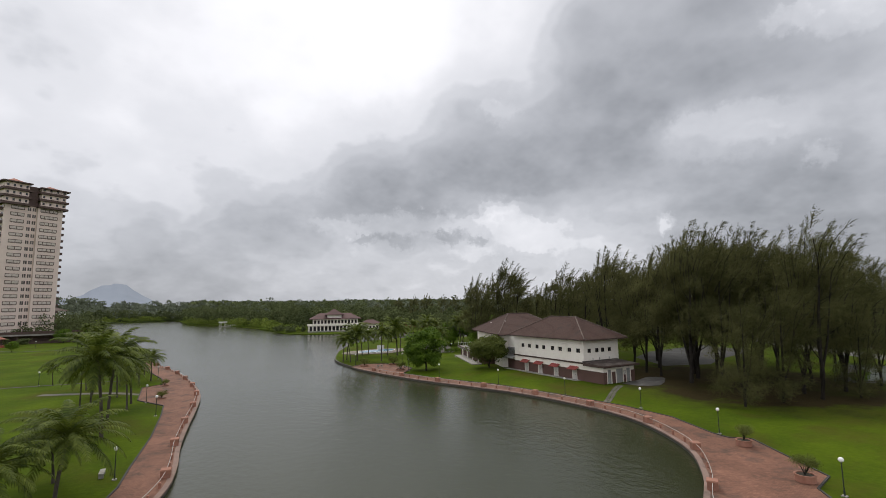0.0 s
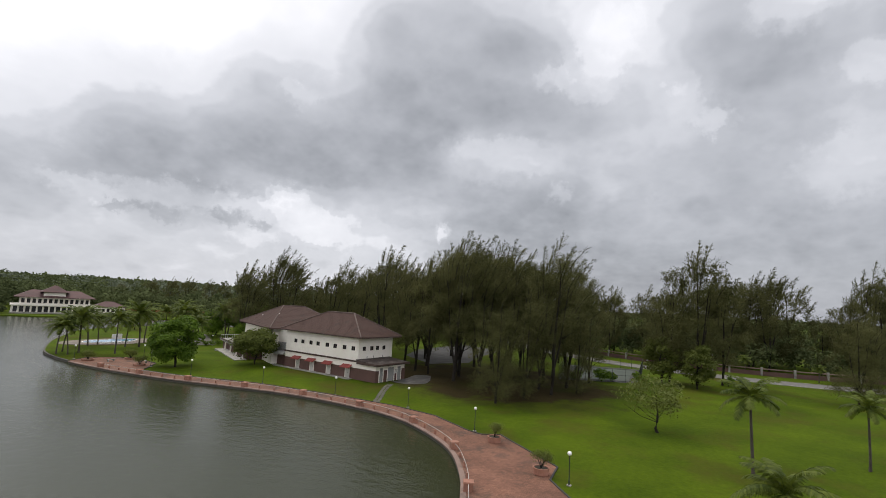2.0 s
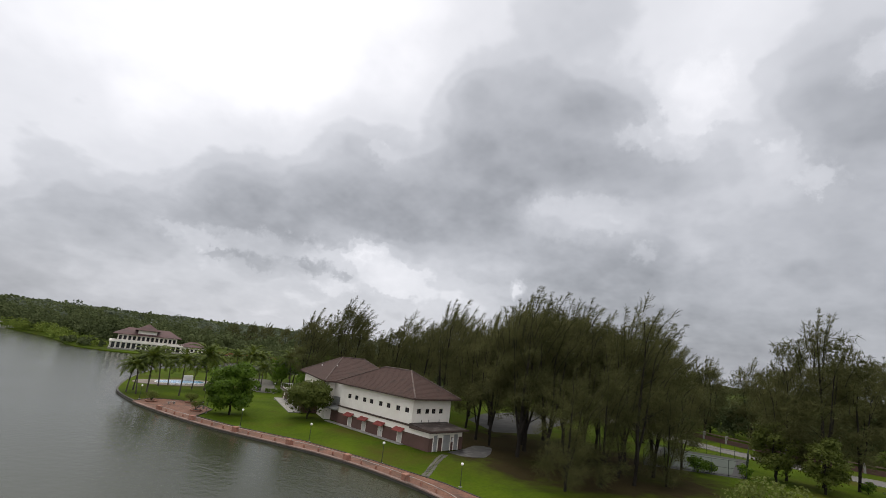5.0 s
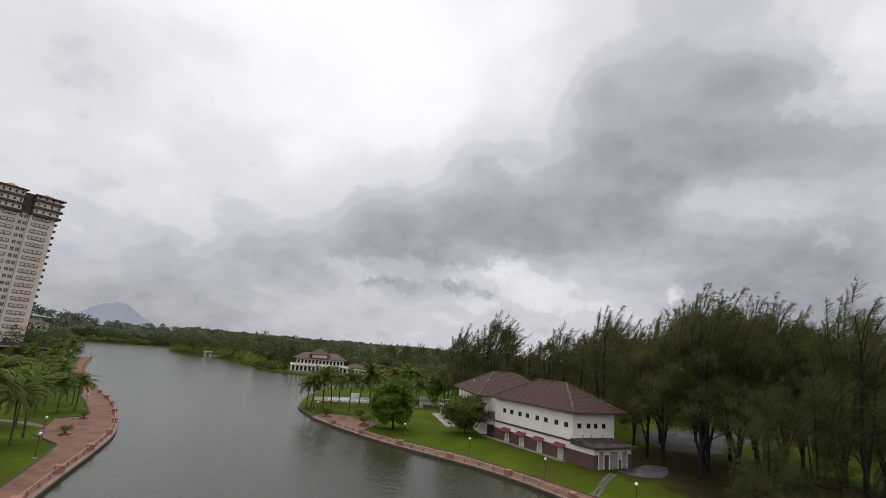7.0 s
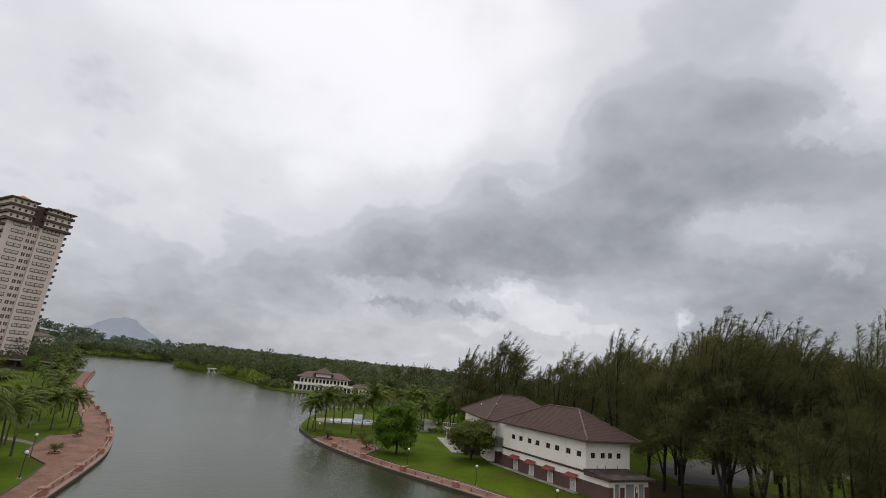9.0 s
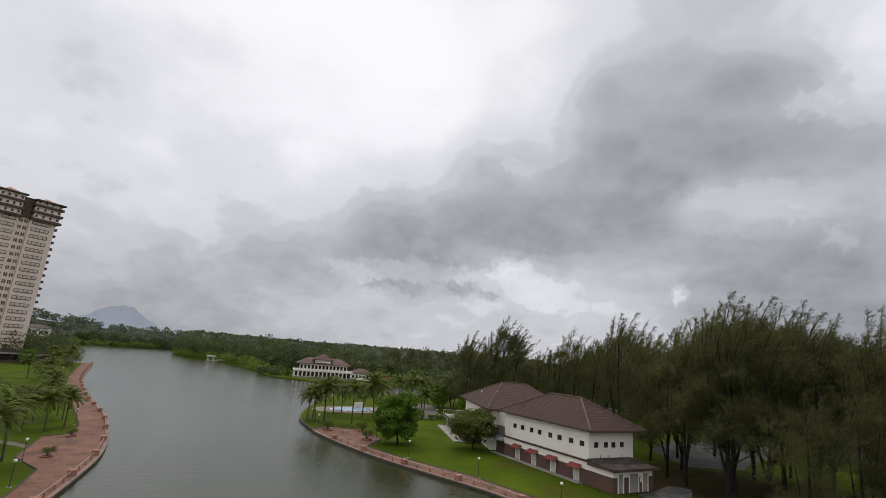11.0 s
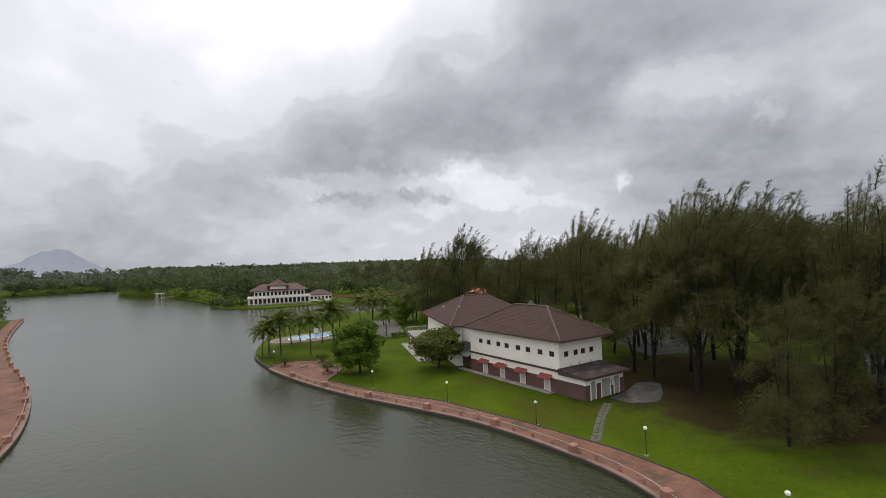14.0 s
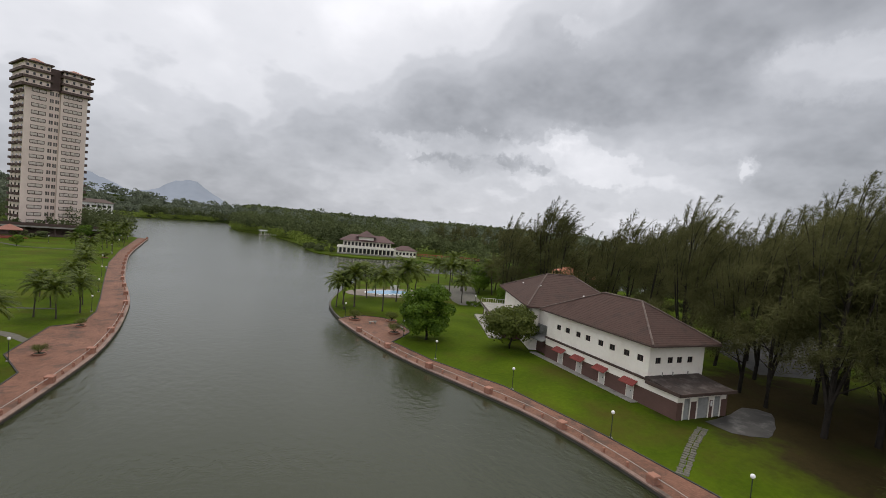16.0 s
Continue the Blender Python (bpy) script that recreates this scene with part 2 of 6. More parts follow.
# ---- materials ----
def surface(name, dark, light, scale=1.0, rough=0.8, bump=0.0, bump_scale=None, fine=None, metal=0.0, vary=0.0, island=0.0, stain=None, spec=0.5, thin=0.0, under=None, blocks=None):
    """Two tones mixed by a broad and a fine noise; bump in metres; vary and island: change by object and by loose piece."""
    made = bpy.data.materials.new(name)
    made.use_nodes = True
    n = Nodes(made.node_tree)
    place = n.add("ShaderNodeNewGeometry")
    at = place.outputs["Position"]
    broad, grain = n.noise(at, scale, 5.0), n.noise(at, fine or scale * 9, 3.0, 0.6)
    fac = n.math("ADD", n.math("MULTIPLY", broad, 1.3), n.math("MULTIPLY", grain, 0.7))
    fac = n.math("MULTIPLY", n.math("SUBTRACT", fac, 0.62), 1.3, True)
    if island:
        fac = n.math("ADD", fac, n.math("MULTIPLY", n.math("SUBTRACT", place.outputs["Random Per Island"], 0.5), island), True)
    if vary:
        own = n.add("ShaderNodeObjectInfo").outputs["Random"]
        fac = n.math("ADD", fac, n.math("MULTIPLY", n.math("SUBTRACT", own, 0.5), vary), True)
    colour = n.mix(fac, dark, light)
    if stain:
        tone, where, amount = stain
        patch = n.math("MULTIPLY", n.math("SUBTRACT", n.noise(at, where, 6.0, 0.65), 0.5), 5.0, True)
        colour = n.mix(n.math("MULTIPLY", patch, amount), colour, tone)
    if under:
        # Ground cover that thins out into what lies round it: middle, half widths, and that ground's own tones
        x, y, wide, deep, (low, high, patchy) = under
        away = n.vec("LENGTH", n.vec("MULTIPLY", n.vec("SUBTRACT", at, (x, y, 1.0)), (1 / wide, 1 / deep, 0.0)))
        away = n.math("ADD", away, n.math("MULTIPLY", n.math("SUBTRACT", n.noise(at, 0.16, 6.0, 0.65), 0.5), 1.1))
        lawn = n.math("MULTIPLY", n.math("SUBTRACT", n.math("ADD", n.math("MULTIPLY", n.noise(at, 0.09, 5.0), 1.3), n.math("MULTIPLY", n.noise(at, 1.8, 3.0, 0.6), 0.7)), 0.62), 1.3, True)
        lawn = n.mix(lawn, low, high)
        patch = n.math("MULTIPLY", n.math("SUBTRACT", n.noise(at, patchy[1], 6.0, 0.65), 0.5), 5.0, True)
        lawn = n.mix(n.math("MULTIPLY", patch, patchy[2]), lawn, patchy[0])
        colour = n.mix(n.math("MULTIPLY", n.math("SUBTRACT", away, 0.72), 3.2, True), colour, lawn)
    if blocks:
        # Laid blocks: darker joints, and a tone of its own for each block
        turned = n.add("ShaderNodeMapping")
        turned.inputs["Rotation"].default_value[2] = radians(blocks[1])
        n.put(at, turned.inputs["Vector"])
        laid = n.add("ShaderNodeTexBrick")
        n.put(turned.outputs[0], laid.inputs["Vector"])
        laid.inputs["Scale"].default_value = blocks[0]
        laid.inputs["Mortar Size"].default_value, laid.inputs["Mortar Smooth"].default_value = 0.03, 0.3
        laid.inputs["Color1"].default_value, laid.inputs["Color2"].default_value, laid.inputs["Mortar"].default_value = (0.72, 0.72, 0.72, 1), (1.2, 1.2, 1.2, 1), (0.55, 0.55, 0.52, 1)
        colour = n.mix(0.8, colour, laid.outputs["Color"], "MULTIPLY")
    shader = n.add("ShaderNodeBsdfPrincipled")
    n.put(colour, shader.inputs["Base Color"])
    shader.inputs["Roughness"].default_value, shader.inputs["Metallic"].default_value = rough, metal
    shader.inputs["Specular IOR Level"].default_value = spec
    if bump:
        relief = n.add("ShaderNodeBump")
        relief.inputs["Distance"].default_value = bump
        relief.inputs["Strength"].default_value = 1.0
        n.put(n.noise(at, bump_scale or scale * 4, 4.0), relief.inputs["Height"])
        n.put(relief.outputs[0], shader.inputs["Normal"])
    out = shader.outputs[0]
    if thin:
        glow, blend = n.add("ShaderNodeBsdfTranslucent"), n.add("ShaderNodeMixShader")
        n.put(colour, glow.inputs["Color"])
        blend.inputs[0].default_value = thin
        n.put(out, blend.inputs[1])
        n.put(glow.outputs[0], blend.inputs[2])
        out = blend.outputs[0]
    n.tree.links.new(out, n.add("ShaderNodeOutputMaterial").inputs[0])
    return made


LAWN = ((0.029, 0.052, 0.0025), (0.080, 0.118, 0.005), ((0.060, 0.052, 0.010), 0.08, 0.85))
GRASS = surface("lawn_and_litter", (0.019, 0.015, 0.006), (0.044, 0.033, 0.013), 0.15, 0.95, 0.05, 5.0, 2.5, stain=((0.028, 0.042, 0.005), 0.08, 0.6), spec=0.05, under=(101, 58, 29, 32, LAWN))
SOIL = surface("dark_soil", (0.026, 0.021, 0.013), (0.058, 0.046, 0.028), 0.8, 0.95, 0.02, 9.0)
PAVING = surface("terracotta_paving", (0.115, 0.054, 0.034), (0.25, 0.118, 0.076), 0.22, 0.8, 0.012, 8.0, 1.6, stain=((0.05, 0.038, 0.03), 0.35, 0.85), spec=0.3, blocks=(1.9, 32))
PINK = surface("terracotta_plaster", (0.24, 0.108, 0.07), (0.36, 0.175, 0.12), 0.6, 0.85, 0.004, 20.0, stain=((0.10, 0.075, 0.06), 0.8, 0.5))
KERB = surface("pale_concrete", (0.20, 0.19, 0.17), (0.36, 0.345, 0.31), 0.5, 0.85, 0.005, 12.0, stain=((0.07, 0.065, 0.05), 0.7, 0.6))
LEDGE = surface("weathered_pink_coping", (0.15, 0.100, 0.080), (0.27, 0.185, 0.150), 0.4, 0.9, 0.008, 9.0, stain=((0.05, 0.042, 0.032), 0.5, 0.8))
PIPE = surface("dull_white_pipe", (0.30, 0.285, 0.26), (0.44, 0.42, 0.39), 0.8, 0.6, stain=((0.14, 0.12, 0.095), 0.9, 0.5))
SEAWALL = surface("dark_seawall", (0.035, 0.032, 0.026), (0.07, 0.062, 0.05), 0.5, 0.7, 0.02, 6.0)
DARKKERB = surface("dark_kerb", (0.02, 0.02, 0.018), (0.05, 0.048, 0.042), 0.8, 0.9)
RAIL = surface("white_rail", (0.62, 0.61, 0.58), (0.78, 0.77, 0.74), 1.0, 0.5)
WHITE = surface("cream_wall", (0.76, 0.71, 0.63), (0.85, 0.81, 0.74), 0.25, 0.85, 0.003, 10.0, stain=((0.45, 0.41, 0.35), 0.4, 0.22))
BROWN = surface("brown_wall", (0.085, 0.045, 0.036), (0.12, 0.064, 0.052), 0.4, 0.85, 0.003, 10.0)
BAND = surface("dark_brown_trim", (0.05, 0.03, 0.025), (0.08, 0.05, 0.04), 0.6, 0.8)
ROOF = surface("brown_roof_tile", (0.046, 0.026, 0.021), (0.086, 0.050, 0.041), 0.3, 0.85, 0.02, 5.0, vary=0.4, stain=((0.022, 0.018, 0.015), 0.3, 0.65), spec=0.2)
RIDGE = surface("pale_flecked_ridge_tile", (0.06, 0.036, 0.03), (0.17, 0.13, 0.11), 1.1, 0.85, 0.02, 5.0)
WORNROOF = surface("weathered_annex_roof", (0.026, 0.020, 0.018), (0.062, 0.044, 0.038), 0.5, 0.8, 0.02, 6.0, stain=((0.19, 0.17, 0.15), 0.55, 0.55), spec=0.3)
REDROOF = surface("red_awning_tile", (0.20, 0.04, 0.035), (0.30, 0.065, 0.05), 0.8, 0.75)
GLASS = surface("dark_glass", (0.012, 0.013, 0.014), (0.03, 0.032, 0.034), 0.5, 0.12)
DOOR = surface("grey_door", (0.42, 0.40, 0.37), (0.52, 0.50, 0.46), 0.8, 0.6)
SHUTTER = surface("grey_shutter", (0.22, 0.22, 0.21), (0.32, 0.32, 0.31), 0.8, 0.5)
ASPHALT = surface("asphalt", (0.040, 0.040, 0.040), (0.085, 0.083, 0.080), 0.3, 0.9, 0.01, 12.0, stain=((0.14, 0.135, 0.13), 0.12, 0.4), spec=0.15)
ROADTOP = surface("worn_road", (0.12, 0.115, 0.108), (0.19, 0.18, 0.168), 0.2, 0.9, 0.01, 12.0, spec=0.2)
WETSLAB = surface("stained_slab", (0.026, 0.025, 0.025), (0.075, 0.072, 0.068), 0.5, 0.6, stain=((0.26, 0.25, 0.24), 0.45, 0.6))
POLE = surface("dark_green_pole", (0.012, 0.02, 0.014), (0.025, 0.035, 0.026), 1.0, 0.5)
GLOBE = surface("white_globe", (0.75, 0.75, 0.73), (0.85, 0.85, 0.83), 1.0, 0.3)
BARK = surface("bark", (0.013, 0.011, 0.009), (0.030, 0.025, 0.020), 1.2, 0.9, 0.02, 8.0, spec=0.2)
PALMBARK = surface("palm_bark", (0.035, 0.028, 0.021), (0.085, 0.070, 0.056), 1.5, 0.9, 0.02, 9.0)
NEEDLE = surface("casuarina_needles", (0.047, 0.051, 0.017), (0.150, 0.150, 0.062), 0.10, 0.9, island=0.3, vary=0.4, spec=0.08, thin=0.45)
FROND = surface("palm_fronds", (0.034, 0.054, 0.006), (0.135, 0.168, 0.024), 0.5, 0.6, island=0.6, vary=0.3, spec=0.2, thin=0.3)
LEAF = surface("broad_leaves", (0.040, 0.080, 0.005), (0.130, 0.215, 0.016), 0.5, 0.7, island=0.45, vary=0.3, spec=0.2, thin=0.3)
DARKLEAF = surface("dull_leaves", (0.055, 0.072, 0.011), (0.135, 0.158, 0.032), 0.5, 0.75, island=0.45, vary=0.3, spec=0.2, thin=0.3)
LIGHTLEAF = surface("light_leaves", (0.075, 0.092, 0.016), (0.17, 0.195, 0.05), 0.6, 0.7, island=0.5, vary=0.3, spec=0.2, thin=0.3)
WOODS = surface("far_woods", (0.042, 0.056, 0.024), (0.135, 0.158, 0.068), 0.045, 0.95, fine=0.16, island=0.2, spec=0.05, thin=0.25)
# Paler, greyer copy of the woods: distance haze is painted into the leaf colour
HILLWOODS = surface("haze_tinted_hill_woods", (0.088, 0.106, 0.072), (0.190, 0.212, 0.150), 0.03, 0.95, fine=0.12, island=0.15, spec=0.0, thin=0.25)
MANGROVE = surface("shore_mangrove", (0.10, 0.14, 0.026), (0.23, 0.285, 0.06), 0.06, 0.95, fine=0.3, island=0.2, spec=0.05, thin=0.25)
TOWERWALL = surface("tower_plaster", (0.60, 0.49, 0.43), (0.70, 0.59, 0.52), 0.08, 0.85, stain=((0.44, 0.36, 0.31), 0.12, 0.3))
TOWERBROWN = surface("tower_brown", (0.058, 0.036, 0.03), (0.095, 0.06, 0.05), 0.2, 0.8)
TERRACOTTA = surface("terracotta_roof", (0.22, 0.09, 0.06), (0.32, 0.14, 0.10), 0.3, 0.8)
MAROON = surface("maroon_roof", (0.06, 0.028, 0.027), (0.10, 0.046, 0.044), 0.15, 0.8, stain=((0.04, 0.025, 0.022), 0.2, 0.5))
STONE = surface("path_stone", (0.075, 0.070, 0.056), (0.145, 0.135, 0.112), 1.0, 0.9, stain=((0.045, 0.05, 0.022), 0.9, 0.6))
TOWERPANE = surface("cream_tower_panes", (0.42, 0.37, 0.32), (0.60, 0.54, 0.47), 0.35, 0.45)
RECESSPANE = surface("dark_recess_glass", (0.045, 0.036, 0.032), (0.19, 0.165, 0.15), 0.3, 0.25)
POOLDECK = surface("pool_deck", (0.13, 0.105, 0.085), (0.21, 0.175, 0.145), 0.4, 0.85, stain=((0.07, 0.06, 0.05), 0.3, 0.6))
POOLWATER = surface("pool_water", (0.10, 0.26, 0.42), (0.16, 0.36, 0.54), 0.3, 0.1)
# Air haze over the far ridge is put into this blue-grey base colour
MOUNTAIN = surface("haze_tinted_mountain", (0.23, 0.26, 0.305), (0.28, 0.31, 0.355), 0.001, 1.0, spec=0.0)
# Ground below the hill trees; the shade of their crowns is in the dark colour
UNDERWOOD = surface("shade_tinted_forest_ground", (0.014, 0.020, 0.007), (0.036, 0.048, 0.016), 0.05, 0.95, spec=0.0)
REDFENCE = surface("red_fence", (0.22, 0.05, 0.03), (0.32, 0.08, 0.05), 0.4, 0.8)


def make_water():
    made = bpy.data.materials.new("lake_water")
    made.use_nodes = True
    n = Nodes(made.node_tree)
    at = n.add("ShaderNodeNewGeometry").outputs["Position"]
    shader = n.add("ShaderNodeBsdfPrincipled")
    n.put(n.mix(n.noise(at, 0.02, 3.0), (0.025, 0.030, 0.012), (0.034, 0.038, 0.018)), shader.inputs["Base Color"])
    shader.inputs["Roughness"].default_value = 0.17
    shader.inputs["IOR"].default_value = 1.33
    squash = n.vec("MULTIPLY", at, (1.0, 0.55, 1.0))
    waves = n.math("ADD", n.math("MULTIPLY", n.noise(squash, 1.3, 4.0, 0.6), 1.0), n.math("MULTIPLY", n.noise(squash, 0.25, 2.0), 0.5))
    gusts = n.noise(at, 0.03, 3.0)
    relief = n.add("ShaderNodeBump")
    relief.inputs["Distance"].default_value = 0.16
    n.put(n.math("MULTIPLY", gusts, 0.9), relief.inputs["Strength"])
    n.put(waves, relief.inputs["Height"])
    n.put(relief.outputs[0], shader.inputs["Normal"])
    n.tree.links.new(shader.outputs[0], n.add("ShaderNodeOutputMaterial").inputs[0])
    return made


WATER = make_water()

# ---- building tools ----
def part(name, bm, material, parent=None, label="", smooth=False):
    """Links a bmesh as one mesh object, under its parent if there is one."""
    data = bpy.data.meshes.new(name)
    bm.to_mesh(data)
    bm.free()
    if smooth:
        data.shade_smooth()
    data.materials.append(material)
    ob = new(name, data)
    ob.parent = parent
    if label:
        ob["label"] = label
    return ob


def thing(name, x, y, z, rz=0, label="", category="", group="", kind=""):
    ob = new(name)
    ob.empty_display_size = 0.2
    ob.matrix_basis = pose(x, y, z, 0, 0, rz)
    return tagged(ob, label, category, group, kind)


def box(bm, x0, y0, z0, x1, y1, z1):
    """A box between two corners."""
    v = [bm.verts.new((x, y, z)) for z in (z0, z1) for x, y in ((x0, y0), (x1, y0), (x1, y1), (x0, y1))]
    for f in ((3, 2, 1, 0), (4, 5, 6, 7), (0, 1, 5, 4), (1, 2, 6, 5), (2, 3, 7, 6), (3, 0, 4, 7)):
        bm.faces.new([v[k] for k in f])
    return v


def boxed(*corners):
    bm = bmesh.new()
    box(bm, *corners)
    return bm


def tube(bm, points, radii, sides=8, closed=True):
    """A round tube through points, with a radius at each."""
    rings = []
    for k, p in enumerate(points):
        p = Vector(p)
        ahead = Vector(points[min(k + 1, len(points) - 1)]) - Vector(points[max(k - 1, 0)])
        turn = ahead.to_track_quat("Z", "Y").to_matrix()
        rings.append([bm.verts.new(p + turn @ Vector((radii[k] * math.cos(a), radii[k] * math.sin(a), 0))) for a in (2 * math.pi * s / sides for s in range(sides))])
    for a, b in zip(rings, rings[1:]):
        for s in range(sides):
            bm.faces.new((a[s], a[(s + 1) % sides], b[(s + 1) % sides], b[s]))
    if closed:
        bm.faces.new(rings[0][::-1])
        bm.faces.new(rings[-1])
    return rings


def sweep(bm, path, section, loop=False):
    """A section of (out, up) points carried along a level path of (x, y, z); out is to the right of the way."""
    rows = []
    for k, p in enumerate(path):
        a, b = Vector(path[max(k - 1, 0)]), Vector(path[min(k + 1, len(path) - 1)])
        ahead = Vector((b.x - a.x, b.y - a.y, 0)).normalized()
        right = Vector((ahead.y, -ahead.x, 0))
        rows.append([bm.verts.new(Vector(p) + right * out + Vector((0, 0, up))) for out, up in section])
    m = len(section)
    for a, b in zip(rows, rows[1:]):
        for s in range(m):
            bm.faces.new((a[s], b[s], b[(s + 1) % m], a[(s + 1) % m]))
    bm.faces.new(rows[0])
    bm.faces.new(rows[-1][::-1])


def smooth_line(points, step):
    """A smooth line through points (Catmull-Rom), with corners about step apart."""
    out = []
    pts = [Vector((*p, 0)) if len(p) == 2 else Vector(p) for p in points]
    for k in range(len(pts) - 1):
        a, b, c, d = pts[max(k - 1, 0)], pts[k], pts[k + 1], pts[min(k + 2, len(pts) - 1)]
        m = max(1, int((c - b).length / step))
        for s in range(m):
            t = s / m
            out.append(0.5 * (2 * b + (c - a) * t + (2 * a - 5 * b + 4 * c - d) * t * t + (3 * b - 3 * c + d - a) * t ** 3))
    return [tuple(p) for p in out + [pts[-1]]]


def offset(line, out):
    """A level line moved to the right of its way."""
    made = []
    for k, p in enumerate(line):
        a, b = Vector(line[max(k - 1, 0)]), Vector(line[min(k + 1, len(line) - 1)])
        ahead = Vector((b.x - a.x, b.y - a.y, 0)).normalized()
        made.append((p[0] + ahead.y * out, p[1] - ahead.x * out, p[2]))
    return made


def slab(points, z0, z1):
    """A flat body with a given outline."""
    from mathutils.geometry import tessellate_polygon
    bm = bmesh.new()
    low = [bm.verts.new((p[0], p[1], z0)) for p in points]
    top = [bm.verts.new((p[0], p[1], z1)) for p in points]
    m = len(points)
    for t in tessellate_polygon([[Vector((p[0], p[1], 0)) for p in points]]):
        bm.faces.new([top[k] for k in t])
    for k in range(m):
        bm.faces.new((low[k], low[(k + 1) % m], top[(k + 1) % m], top[k]))
    bmesh.ops.recalc_face_normals(bm, faces=bm.faces)
    return bm


def hip_roof(x0, y0, x1, y1, eave, rise, run=None, cross=False):
    """A hipped roof with a soffit; the ridge follows the longer side, or x if cross."""
    bm = bmesh.new()
    w, d = x1 - x0, y1 - y0
    run = run or min(w, d) / 2
    if w > d or cross:
        ridge = ((x0 + run, (y0 + y1) / 2), (x1 - run, (y0 + y1) / 2))
    else:
        ridge = (((x0 + x1) / 2, y0 + run), ((x0 + x1) / 2, y1 - run))
    e = [bm.verts.new((x, y, eave)) for x, y in ((x0, y0), (x1, y0), (x1, y1), (x0, y1))]
    u = [bm.verts.new((x, y, eave - 0.22)) for x, y in ((x0, y0), (x1, y0), (x1, y1), (x0, y1))]
    a, b = (bm.verts.new((*p, eave + rise)) for p in ridge)
    if w > d or cross:
        for f in ((e[0], e[1], b, a), (e[1], e[2], b), (e[2], e[3], a, b), (e[3], e[0], a)):
            bm.faces.new(f)
    else:
        for f in ((e[0], e[1], a), (e[1], e[2], b, a), (e[2], e[3], b), (e[3], e[0], a, b)):
            bm.faces.new(f)
    for k in range(4):
        bm.faces.new((u[k], u[(k + 1) % 4], e[(k + 1) % 4], e[k]))
    bm.faces.new(u[::-1])
    return bm


def sheet(name, verts, faces, material, parent=None):
    """A mesh from numpy arrays of corners and of faces with equal sides."""
    data = bpy.data.meshes.new(name)
    verts, faces = np.asarray(verts, np.float32), np.asarray(faces, np.int32)
    count, sides = faces.shape
    data.vertices.add(len(verts))
    data.vertices.foreach_set("co", verts.ravel())
    data.loops.add(count * sides)
    data.loops.foreach_set("vertex_index", faces.ravel())
    data.polygons.add(count)
    data.polygons.foreach_set("loop_start", np.arange(0, count * sides, sides, dtype=np.int32))
    data.update(calc_edges=True)
    data.validate()
    data.materials.append(material)
    ob = new(name, data)
    ob.parent = parent
    return ob


def leaf_quads(rng, centres, length, width, ways=None, droop=0.0):
    """Small four-sided leaves at centres, pointing along ways or at random."""
    m = len(centres)
    ways = rng.normal(size=(m, 3)) if ways is None else np.asarray(ways, float) + rng.normal(size=(m, 3)) * 0.25
    ways[:, 2] -= droop
    ways /= np.linalg.norm(ways, axis=1)[:, None] + 1e-9
    side = np.cross(ways, rng.normal(size=(m, 3)))
    side /= np.linalg.norm(side, axis=1)[:, None] + 1e-9
    size = rng.uniform(0.7, 1.3, (m, 1))
    along, across = ways * length * size / 2, side * width * size / 2
    verts = np.stack([centres - along, centres + across * 1.0 - along * 0.1, centres + along, centres - across - along * 0.1], 1).reshape(-1, 3)
    return verts, np.arange(4 * m).reshape(m, 4)


def shell_leaves(rng, centres, outward, length, width, tilt=0.5):
    """Four-sided leaves that lie on the outside of a mass of foliage."""
    m = len(centres)
    face = outward / (np.linalg.norm(outward, axis=1)[:, None] + 1e-9) + rng.normal(size=(m, 3)) * tilt
    along = np.cross(face, rng.normal(size=(m, 3)))
    along /= np.linalg.norm(along, axis=1)[:, None] + 1e-9
    across = np.cross(face, along)
    across /= np.linalg.norm(across, axis=1)[:, None] + 1e-9
    size = rng.uniform(0.7, 1.3, (m, 1))
    along, across = along * length * size / 2, across * width * size / 2
    verts = np.stack([centres - along, centres + across - along * 0.1, centres + along, centres - across - along * 0.1], 1).reshape(-1, 3)
    return verts, np.arange(4 * m).reshape(m, 4)


# ---- land and lake ----
LEFT_BANK = [(-16, 0), (-6, 35), (-0.5, 50), (0.9, 58), (1.4, 68), (2.6, 80), (4.0, 92), (5.0, 105), (4.6, 118), (3.2, 132), (1.2, 146), (-2, 161), (-6.3, 180), (-11, 205), (-14, 222), (-18, 248), (-22, 285), (-28, 350)]
RIGHT_BANK = [(44.2, 128.3), (46, 114), (49.5, 98), (53.6, 86), (57.7, 73.6), (59.5, 60.5), (58.9, 48), (53.3, 36), (46, 28.8), (38, 23.5), (31, 17), (27, 5), (27, -15)]
TIP = [(150, 205), (131, 221), (113, 230), (92, 226), (73, 213), (61, 191), (54, 176), (47.5, 158), (44.6, 147), (43.8, 136), (44.2, 128.3)]
FAR_SHORE = [(-44, 362), (-80, 380), (-115, 430), (-130, 560), (-125, 700), (-100, 780), (-60, 785), (-20, 800), (4, 790), (12, 612), (26, 545), (45, 512), (58, 430), (63, 375), (62, 345), (66, 318), (80, 302), (98, 297), (114, 303), (124, 296), (136, 278), (160, 248), (200, 220), (260, 190), (250, 160), (200, 185)]
left_line = offset(smooth_line(LEFT_BANK, 2.0), 0.4)
right_line = offset(smooth_line(RIGHT_BANK, 2.0), 0.65)
tip_line = smooth_line(TIP, 2.5)
far_line = smooth_line(FAR_SHORE, 8.0)
lake = left_line + far_line + tip_line[:-1] + right_line + [(32, -60, 0), (-35, -60, 0)]


